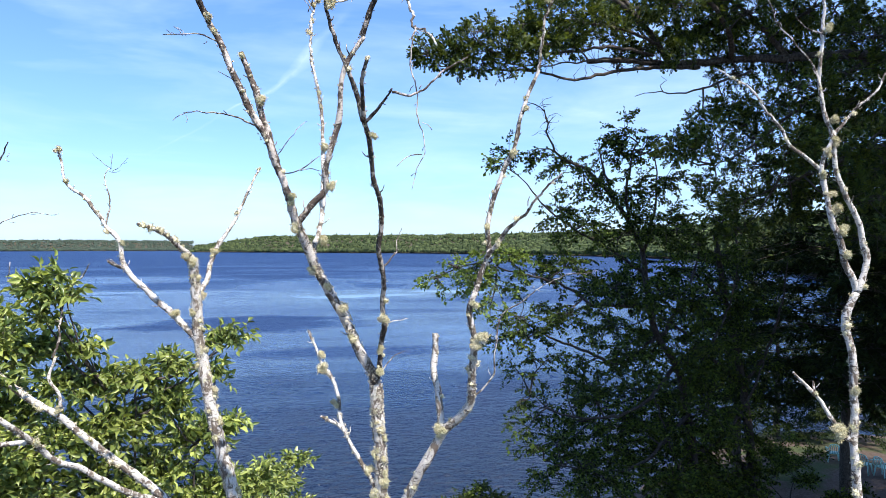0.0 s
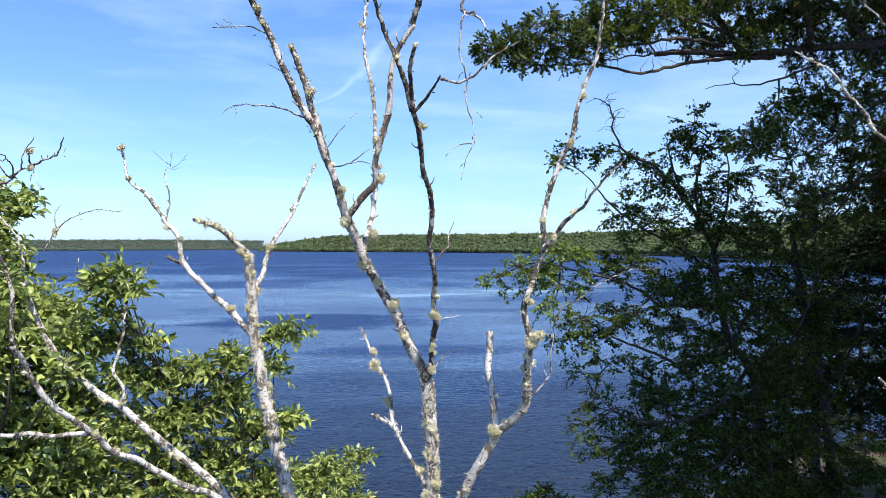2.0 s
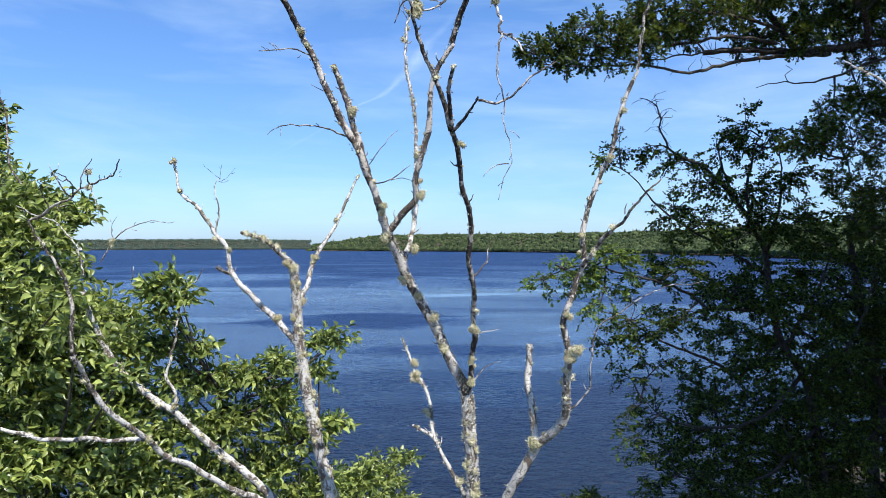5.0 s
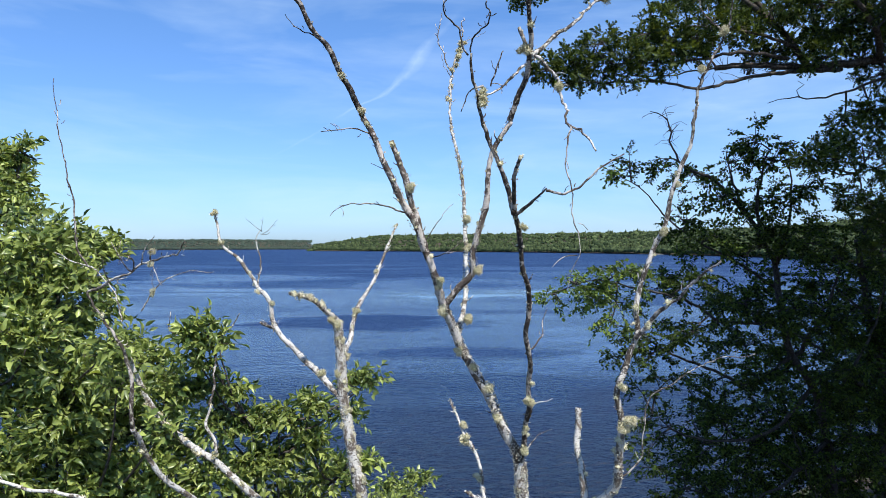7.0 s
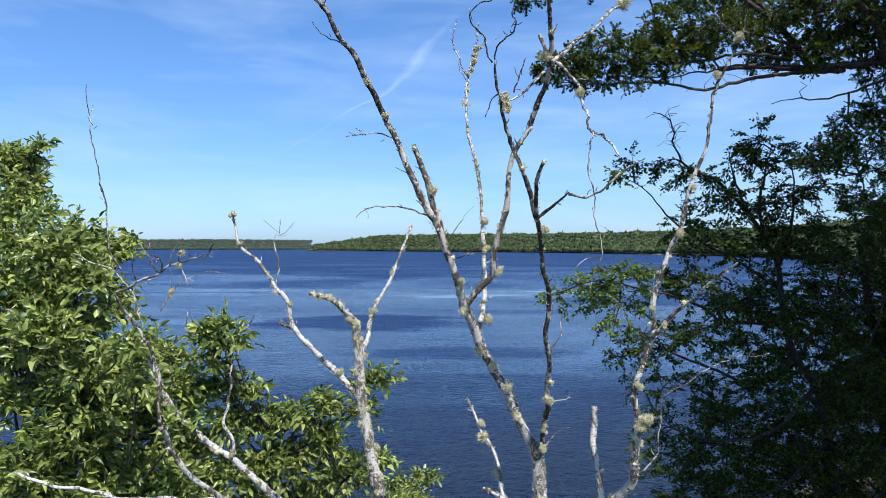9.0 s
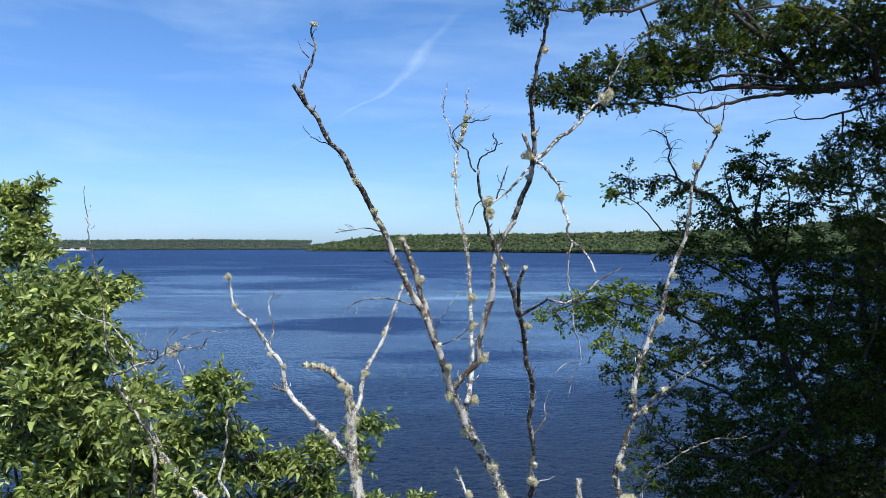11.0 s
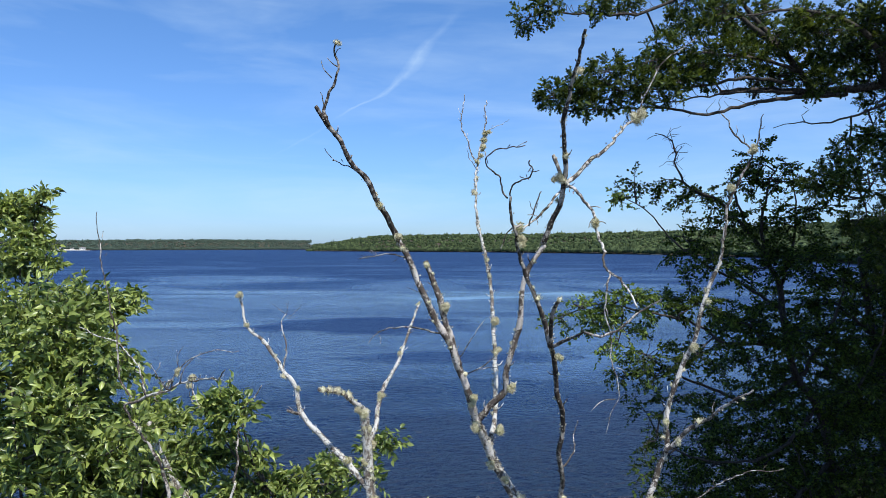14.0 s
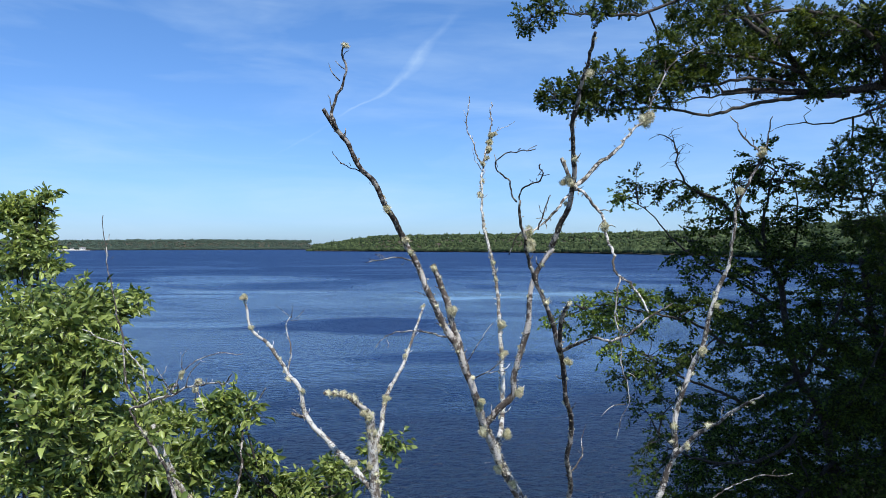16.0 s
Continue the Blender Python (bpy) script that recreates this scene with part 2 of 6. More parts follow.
CRUST = crust_material()
LICHEN = lichen_material()
LEAF_SHRUB = leaf_material("shrub_leaf", (0.064, 0.112, 0.023), (0.36, 0.415, 0.112), (0.56, 0.64, 0.08), 0.34, 0.34, 0.5)
# leaves of the shaded trees: part of the shade is in this near-black colour
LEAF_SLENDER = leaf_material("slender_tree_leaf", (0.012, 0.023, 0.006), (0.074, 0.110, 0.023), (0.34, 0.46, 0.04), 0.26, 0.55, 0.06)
# same leaf as above where the sun hits: the sunlight is in the colour
LEAF_SUNLIT = leaf_material("sunlit_tip_leaf", (0.060, 0.105, 0.018), (0.20, 0.27, 0.050), (0.48, 0.58, 0.06), 0.33, 0.5, 0.2)
LEAF_OAK = leaf_material("oak_leaf", (0.019, 0.038, 0.008), (0.078, 0.108, 0.020), (0.30, 0.37, 0.03), 0.28, 0.5, 0.2)
NEEDLE = leaf_material("needle_spray", (0.008, 0.017, 0.006), (0.034, 0.050, 0.012), (0.10, 0.15, 0.02), 0.15, 0.7, 0.1)
# distance haze is put into the colour: paler, bluer and flatter than the headland
HAZED_FOREST = leaf_material("hazed_forest_crown", (0.058, 0.084, 0.064), (0.080, 0.108, 0.080), (0.12, 0.18, 0.09), 0.25, 0.8, 0.1)
FOREST = leaf_material("forest_crown", (0.035, 0.056, 0.025), (0.098, 0.126, 0.053), (0.17, 0.25, 0.055), 0.30, 0.8, 0.1)
WATER, GROUND, PLASTIC = water_material(), ground_material(), plastic_material()


# ------------------------------------------------------------------ builders
def mesh_of(name, verts, faces, mat, smooth=True):
    me = bpy.data.meshes.new(name)
    me.from_pydata([tuple(v) for v in verts], [], faces)
    me.materials.append(mat)
    if smooth:
        me.polygons.foreach_set("use_smooth", [True] * len(me.polygons))
    me.update()
    return me


def thing(name, base, label, category, group="", kind=""):
    ob = new(name)
    ob.location = base
    ob.empty_display_size = 0.2
    return tagged(ob, label, category, group, kind)


def part(name, mesh, parent, label=""):
    """Links a mesh in world places as one part under a thing, or under another part."""
    ob = new(name, mesh)
    ob.parent = parent
    if parent.parent is None:
        ob.matrix_parent_inverse = Matrix.Translation(parent.location).inverted()
    return tagged(ob, label) if label else ob


def spline(points, step):
    """A smooth line through the points, sampled about every step metres."""
    p = [Vector(q) for q in points]
    p = [p[0] * 2 - p[1]] + p + [p[-1] * 2 - p[-2]]
    out = []
    for i in range(1, len(p) - 2):
        a, b, c, d = p[i - 1:i + 3]
        n = max(2, int((c - b).length / step))
        for k in range(n):
            s = k / n
            out.append(0.5 * (2 * b + (c - a) * s + (2 * a - 5 * b + 4 * c - d) * s * s + (3 * b - a - 3 * c + d) * s ** 3))
    out.append(p[-2])
    return out


def tube_data(line, r0, r1, sides, rough=0.12, wander=0.0, seed=0.0, power=1.0, middle=None):
    """Rings round a line, with an uneven girth; closed at both ends."""
    verts, faces = [], []
    n = len(line)
    side = Vector((1, 0, 0))
    run = 0.0
    for i, c in enumerate(line):
        d = (line[min(i + 1, n - 1)] - line[max(i - 1, 0)]).normalized()
        if i:
            run += (c - line[i - 1]).length
        side = (side - d * side.dot(d))
        side = side.normalized() if side.length > 1e-4 else d.orthogonal().normalized()
        up = d.cross(side)
        s = i / max(1, n - 1)
        r = r0 + (r1 - r0) * s ** power
        if middle:
            r = float(np.interp(s, [0, middle[0], 1], [r0, middle[1], r1]))
        w = Vector((noise.noise((run * 9, seed, 1)), noise.noise((run * 9, seed, 5)), noise.noise((run * 9, seed, 9)))) * wander
        if r < 0.007 and wander:
            w += Vector((noise.noise((run * 38, seed, 21)), noise.noise((run * 38, seed, 25)), noise.noise((run * 38, seed, 29)))) * 0.006
        knob = 1 + 1.6 * rough * max(0, noise.noise((run * 14, seed, 3))) ** 1
        for k in range(sides):
            a = math.tau * k / sides
            o = side * math.cos(a) + up * math.sin(a)
            q = (c + o * r) * 1.0
            f = knob * (1 + rough * noise.noise(q * (0.35 / max(r, 0.004)) + Vector((seed, 0, 0))) + 0.7 * rough * noise.noise(q * (1.1 / max(r, 0.004)) + Vector((0, seed, 0))))
            verts.append(c + w + o * r * f)
    for i in range(n - 1):
        for k in range(sides):
            a, b = i * sides + k, i * sides + (k + 1) % sides
            faces.append((a, b, b + sides, a + sides))
    faces.append(tuple(range(sides - 1, -1, -1)))
    faces.append(tuple((n - 1) * sides + k for k in range(sides)))
    return verts, faces


class Heap:
    """Gathers tubes or leaves into one mesh."""

    def __init__(self):
        self.verts, self.faces = [], []

    def add(self, verts, faces):
        o = len(self.verts)
        self.verts.extend(verts)
        self.faces.extend([tuple(i + o for i in f) for f in faces])

    def mesh(self, name, mat, smooth=True):
        return mesh_of(name, self.verts, self.faces, mat, smooth)


# leaf outlines: along, across, lift; then faces
OVATE = (np.array([(0, 0, 0), (0.28, 0, -0.01), (0.62, 0, -0.06), (1, 0, -0.24),
                   (0.25, 0.27, 0.13), (0.60, 0.23, 0.08), (0.25, -0.27, 0.13), (0.60, -0.23, 0.08)]),
         [(0, 1, 4), (1, 2, 5, 4), (2, 3, 5), (0, 6, 1), (1, 6, 7, 2), (2, 7, 3)])
SMALL = (np.array([(0, 0, 0), (0.5, 0.30, 0.05), (1, 0, -0.1), (0.5, -0.30, 0.05)]), [(0, 2, 1), (0, 3, 2)])
LOBED = (np.array([(0, 0, 0), (0.22, 0, 0), (0.48, 0, -0.02), (0.74, 0, -0.05), (1.05, 0, -0.14),
                   (0.40, 0.26, 0.03), (0.72, 0.36, 0.02), (0.95, 0.24, -0.03), (0.40, -0.26, 0.03), (0.72, -0.36, 0.02), (0.95, -0.24, -0.03)]),
         [(0, 1, 5), (1, 2, 6), (2, 3, 7), (3, 4, 7), (0, 8, 1), (1, 9, 2), (2, 10, 3), (3, 10, 4)])
SPRAY = (np.array([(0, 0, 0), (0.35, 0.16, 0.0), (1, 0.05, -0.12), (0.45, 0.0, 0.05), (0.35, -0.16, 0.0), (0.95, -0.1, -0.15)]),
         [(0, 3, 1), (3, 2, 1), (0, 4, 3), (3, 4, 5)])
FLAKE = (np.array([(-0.2, 0, 0), (0.25, 0.42, 0.3), (0.5, 0.1, -0.1), (1.0, 0.28, 0.35), (0.85, -0.25, 0.1), (0.2, -0.4, 0.35)]), [(0, 2, 1), (1, 2, 3), (2, 4, 3), (0, 5, 2), (2, 5, 4)])


def leaf_mesh(name, pos, along, normal, size, shape, mat, width=1.0):
    """One mesh of many separate leaves."""
    pos, along, normal, size = (np.asarray(a, float) for a in (pos, along, normal, size))
    along = along / np.maximum(np.linalg.norm(along, axis=1, keepdims=True), 1e-6)
    across = np.cross(normal, along)
    across /= np.maximum(np.linalg.norm(across, axis=1, keepdims=True), 1e-6)
    up = np.cross(along, across)
    tpl, fcs = shape
    n, k = len(pos), len(tpl)
    vary = np.random.default_rng(n)
    curl, broad = vary.uniform(0.2, 2.4, (n, 1, 1)), width * vary.uniform(0.65, 1.2, (n, 1, 1))
    v = pos[:, None] + size[:, None, None] * (tpl[None, :, 0:1] * along[:, None] + broad * tpl[None, :, 1:2] * across[:, None] + curl * tpl[None, :, 2:3] * up[:, None])
    me = bpy.data.meshes.new(name)
    sizes = np.tile([len(f) for f in fcs], n)
    loops = (np.concatenate([np.array(f) for f in fcs])[None] + (np.arange(n) * k)[:, None]).ravel()
    me.vertices.add(n * k)
    me.vertices.foreach_set("co", v.ravel())
    me.loops.add(len(loops))
    me.loops.foreach_set("vertex_index", loops.astype(np.int32))
    me.polygons.add(len(sizes))
    starts = np.concatenate([[0], np.cumsum(sizes)[:-1]])
    me.polygons.foreach_set("loop_start", starts.astype(np.int32))
    me.polygons.foreach_set("loop_total", sizes.astype(np.int32))
    me.materials.append(mat)
    me.update(calc_edges=True)
    me.validate()
    return me


class Foliage:
    """Leaves set along short twigs."""

    def __init__(self, seed, leaf, per, gap, droop=0.35, flat=0.7, rosette=False, lean=(0, 0, 0), toss=0.5):
        self.rng = np.random.default_rng(seed)
        self.lean, self.toss = np.array(lean), toss
        self.leaf, self.per, self.gap, self.droop, self.flat, self.rosette = leaf, per, gap, droop, flat, rosette
        self.pos, self.along, self.normal, self.size = [], [], [], []
        self.twigs = Heap()

    def twig(self, start, way, most=9.0, girth=0.0025, wood=True):
        rng = self.rng
        n = max(3, int(self.per * rng.uniform(0.7, 1.3)))
        length = min(n * self.gap, most)
        way = np.asarray(way, float)
        way /= max(np.linalg.norm(way), 1e-6)
        start = np.asarray(start, float)
        side = np.cross(way, (0, 0, 1)) + rng.normal(0, 0.25, 3)
        side /= max(np.linalg.norm(side), 1e-6)
        bend = np.array((0, 0, -self.droop * length * 0.4))
        s = (np.arange(n) + 0.6) / n
        p = start + way * (s * length)[:, None] + bend * (s ** 2)[:, None]
        sign = np.where(np.arange(n) % 2, 1.0, -1.0)[:, None]
        d = way * 0.55 + side * sign * 0.85 + np.array((0, 0, -self.droop)) + rng.normal(0, 0.45, (n, 3))
        if self.rosette:
            p = start + way * length * (0.75 + 0.25 * s[:, None])
            turn = rng.normal(0, 1, (n, 3))
            d = way * 0.5 + turn / np.linalg.norm(turn, axis=1, keepdims=True) + np.array((0, 0, 0.35))
        d[-1] = way + np.array((0, 0, -self.droop * 0.8))
        nm = np.array((0, 0, 1.0)) * self.flat + self.lean + way * 0.15 + rng.normal(0, self.toss, (n, 3))
        self.pos.append(p), self.along.append(d), self.normal.append(nm)
        self.size.append(self.leaf * rng.uniform(0.6, 1.2, n))
        if wood:
            end = start + way * length * 0.95 + bend * 0.9
            mid = start + way * length * 0.5 + bend * 0.25
            v, f = tube_data([Vector(start), Vector(mid), Vector(end)], girth, girth * 0.4, 3, 0.0)
            self.twigs.add(v, f)

    def mesh(self, name, shape, mat, width=1.0):
        return leaf_mesh(name, np.concatenate(self.pos), np.concatenate(self.along), np.concatenate(self.normal), np.concatenate(self.size), shape, mat, width)


# ------------------------------------------------------------------ ground and lake
def shore_far(a):
    if a < -10.6:
        return float(np.interp(a, [-75, -33, -20, -10.6], [1500, 2100, 2300, 2450]))
    return float(np.interp(a, [-10.6, 0, 10, 18, 24, 28, 33, 38, 44, 50], [1640, 1420, 1180, 960, 780, 640, 430, 260, 130, 50]))


def shore_near(a):
    return float(np.interp(a, [-180, -126, -122, -116, -108, -100, -90, -30, 0, 7, 12, 21, 28, 34, 44, 47, 50, 52, 54, 180],
                           [9999, 9999, 1200, 200, 50, 20, 9, 11, 12, 15, 20, 27, 38, 46, 49, 50, 60, 150, 9999, 9999]))


def land(a, r):
    """Height of the ground at a bearing (degrees from +y, clockwise) and distance."""
    x, y = r * math.sin(radians(a)), r * math.cos(radians(a))
    rough = 0.16 * noise.noise((x * 0.4, y * 0.4, 0)) + 0.06 * noise.noise((x * 1.7, y * 1.7, 3))
    near, far = shore_near(a), shore_far(a)
    if r <= near:
        slope = float(np.interp(a, [10, 25], [3.5, 16.0]))
        rise = min(12.0, max(0.0, r - 70) * 0.05) if near > 9000 else 0.0
        level = max(0.0, 1 - r / 8.0)
        return 0.02 + 2.2 * (1 - math.exp(-(near - r) / slope)) * (1 - level) + 2.1 * level + rough * min(1, (near - r) * 0.3) + rise
    if r < far:
        return -min(4.0, 0.15 * min(r - near, far - r) + 0.05)
    hill = 24.5 + 16 * (0.5 + 0.5 * noise.noise((x * 0.0016 + 3.1, y * 0.0016, 7)))
    hill *= 0.85 if a < -10.6 else min(1.0, 0.25 + (a + 10.6) / 7.0)
    return min(1.0, (r - far) * 0.08) + hill * min(1.0, max(0.0, r - far - 20) / 330.0)


def on_ground(x, y):
    return (x, y, land(math.degrees(math.atan2(x, y)), math.hypot(x, y)))


def build_ground():
    radii = [0.0, 2, 4, 6, 8, 9, 10, 11, 12, 13, 14, 16, 18, 20, 22, 25, 28, 31, 34, 37, 40, 43, 46, 49, 52, 56, 62, 70, 85, 110, 150, 200, 260, 330, 420, 520]
    radii += [640 + 60 * i for i in range(40)] + [3200, 3700, 4300, 4900]
    verts, faces = [], []
    bearings = 480
    for i, r in enumerate(radii):
        for k in range(bearings):
            a = k * 360.0 / bearings - 180
            verts.append((r * math.sin(radians(a)), r * math.cos(radians(a)), land(a, max(r, 0.5))))
    for i in range(len(radii) - 1):
        for k in range(bearings):
            a, b = i * bearings + k, i * bearings + (k + 1) % bearings
            faces.append((a, a + bearings, b + bearings, b))
    ob = new("ground", mesh_of("ground", verts, faces, GROUND))
    tagged(ob, "leaf-littered wooded bank and hilly far shore round a lake", "ground", kind="structure")


def build_water():
    verts, faces = [], []
    radii = [3, 10, 30, 80, 200, 500, 1200, 2600]
    for r in radii:
        for k in range(96):
            a = math.tau * k / 96
            verts.append((r * math.sin(a), r * math.cos(a), 0))
    for i in range(len(radii) - 1):
        for k in range(96):
            a, b = i * 96 + k, i * 96 + (k + 1) % 96
            faces.append((a, a + 96, b + 96, b))
    faces.append(tuple(range(96)))
    ob = new("water", mesh_of("water", verts, faces, WATER))
    tagged(ob, "wind-rippled deep blue lake water with darker gust patches", "lake", kind="structure")


build_ground()
build_water()


BEACHES = ((-29.7, -26.8),)


def build_forest(name, label, bearing0, bearing1, depth, count, height, seed, fine, mat, side):
    """Far woods on a shore: many lumpy crowns in one mesh."""
    rng = np.random.default_rng(seed)
    bm = bmesh.new()
    bmesh.ops.create_icosphere(bm, subdivisions=fine, radius=1.0)
    ball = np.array([v.co[:] for v in bm.verts])
    tri = np.array([[v.index for v in f.verts] for f in bm.faces if f.calc_center_median().z > -0.5])
    bm.free()
    verts, faces, o = [], [], 0
    for _ in range(count):
        a = rng.uniform(bearing0, bearing1)
        zone = rng.random()
        back = rng.uniform(0, 14) if zone < 0.27 else rng.uniform(300, 400) if zone < 0.5 else depth * rng.power(0.75)
        if any(b0 < a < b1 for b0, b1 in BEACHES):
            back += 34
        r = shore_far(a if side < 0 else max(a, -10.59)) + 3 + back
        stand = noise.noise((a * 1.7 * (r / 1000) ** 0.5, back * 0.02, seed))
        h = height * rng.uniform(0.6, 1.15) * (1 + 0.45 * stand)
        w = h * rng.uniform(0.30, 0.48)
        x, y, z = r * math.sin(radians(a)), r * math.cos(radians(a)), land(a, r)
        conifer = rng.random() < 0.08 + 0.3 * max(0.0, stand)
        lump = 1 + 0.45 * (rng.random(len(ball)) - 0.5)
        v = ball * lump[:, None]
        if conifer:
            up = (v[:, 2] + 1.2) / 2.4
            v[:, 0] *= 1.15 * (1.05 - up)
            v[:, 1] *= 1.15 * (1.05 - up)
            v = v * (w * 0.8, w * 0.8, h * 0.62) + (x, y, z + h * 0.5)
        else:
            v = v * (w, w, h * 0.38) + (x, y, z + h * 0.44)
        verts.append(v)
        faces.append(tri + o)
        o += len(ball)
    me = mesh_of(name, np.concatenate(verts), [tuple(int(i) for i in f) for f in np.concatenate(faces)], mat, False)
    tagged(new(name, me), label, "forest", kind="stuff")


build_forest("headland_forest", "mixed green forest along the far headland shore", -11.0, 49, 420, 17000, 9.5, 3, 1, FOREST, 1)
build_forest("far_forest", "hazy low forest on the distant shore", -46, -10.7, 500, 13000, 8.0, 4, 1, HAZED_FOREST, -1)


# ------------------------------------------------------------------ dead birches with lichen
def make_tufts(strands, first):
    """Four bushy tufts of beard lichen: a lumpy core under a tangle of short curled strands, each about 4 cm across."""
    out = []
    bm = bmesh.new()
    bmesh.ops.create_icosphere(bm, subdivisions=2, radius=1.0)
    ball = [v.co.copy() for v in bm.verts]
    tri = [tuple(v.index for v in f.verts) for f in bm.faces]
    bm.free()
    for k in range(4):
        rng = np.random.default_rng(first + k)
        heap = Heap()
        squash = Vector((rng.uniform(0.75, 1.25), rng.uniform(0.75, 1.25), rng.uniform(0.65, 1.0)))

        def reach(d):
            return 1 + 0.75 * noise.noise(d * 1.9 + Vector((k * 7, 0, 0)))

        heap.add([v * squash * 0.0085 * reach(v) * (1 + 0.5 * noise.noise(v * 6 + Vector((k, 0, 0)))) for v in ball], tri)
        for _ in range(strands):
            d = Vector(rng.normal(0, 1, 3)).normalized()
            a = d * squash * 0.0125 * reach(d) * rng.uniform(0.45, 1.0)
            ln = rng.uniform(0.005, 0.013)
            flow = (d * rng.uniform(-0.1, 1.0) + Vector(rng.normal(0, 0.7, 3))).normalized()
            b = a + flow * ln * 0.55
            c = b + (flow * 0.5 + Vector(rng.normal(0, 0.9, 3)) + Vector((0, 0, -0.4))).normalized() * ln * 0.6
            w = flow.cross(Vector(rng.normal(0, 1, 3))).normalized() * rng.uniform(0.0004, 0.0009)
            heap.add([a + w, a - w, b - w * 0.8, b + w * 0.8, c], [(0, 1, 2, 3), (3, 2, 4)])
        out.append(heap.mesh("lichen_tuft", LICHEN, False))
    return out


TUFTS, SMALL_TUFTS = make_tufts(440, 50), make_tufts(170, 60)


def crust_flakes(lines, density, seed):
    """Small curled flakes of leafy lichen over the bark of some branches."""
    rng = np.random.default_rng(seed)
    pos, along, normal, size = [], [], [], []
    for line, r0, r1, weight in lines:
        for i in range(len(line) - 1):
            d = line[i + 1] - line[i]
            r = r0 + (r1 - r0) * i / len(line)
            cover = max(0.0, noise.noise(line[i] * 7.0) + 0.45)
            n = rng.poisson(density * d.length * r * 45 * cover * weight)
            for _ in range(n):
                o = Vector(rng.normal(0, 1, 3))
                o = (o - d * o.dot(d) / max(d.length_squared, 1e-9)).normalized()
                p = line[i] + d * rng.random() + o * r * 0.98
                pos.append(p), normal.append(o)
                q = Vector(rng.normal(0, 1, 3))
                along.append((q - o * q.dot(o)).normalized() + o * rng.uniform(0.1, 1.1))
                size.append(rng.uniform(0.003, 0.0085))
    return leaf_mesh("lichen_crust", pos, along, normal, size, FLAKE, CRUST) if pos else None


SHORT = {"trunk": "trunk", "mainlow": "limb", "main": "limb", "left": "limb", "right": "limb", "limb": "limb", "up": "limb", "elbow": "limb", "back": "limb", "dark": "limb", "white": "broken_limb",
         "stub": "broken_limb", "crook": "limb", "top": "limb", "elbowtop": "limb", "darktop": "limb"}
DARKS = {"twigh", "twigi", "twigj", "twiga", "twigb", "twigc", "twigd", "tiptwig", "dark", "darktop", "darktwigL", "darktwigR", "darkstub", "darkarm", "elbowtop", "toptwig", "top", "snagd"}
CRUSTY = {"trunk": 8.2, "mainlow": 7.0, "main": 3.0, "crook": 9.0, "lowL2": 6.0, "back": 6.0, "elbow": 2.5, "stub": 4.0}
PATCHY = {"main", "darkarm2", "elbow", "side", "stub"}
MIXED = {"mainlow", "elbow", "crook", "stub", "lowL", "armR", "link", "up", "side", "droop"}


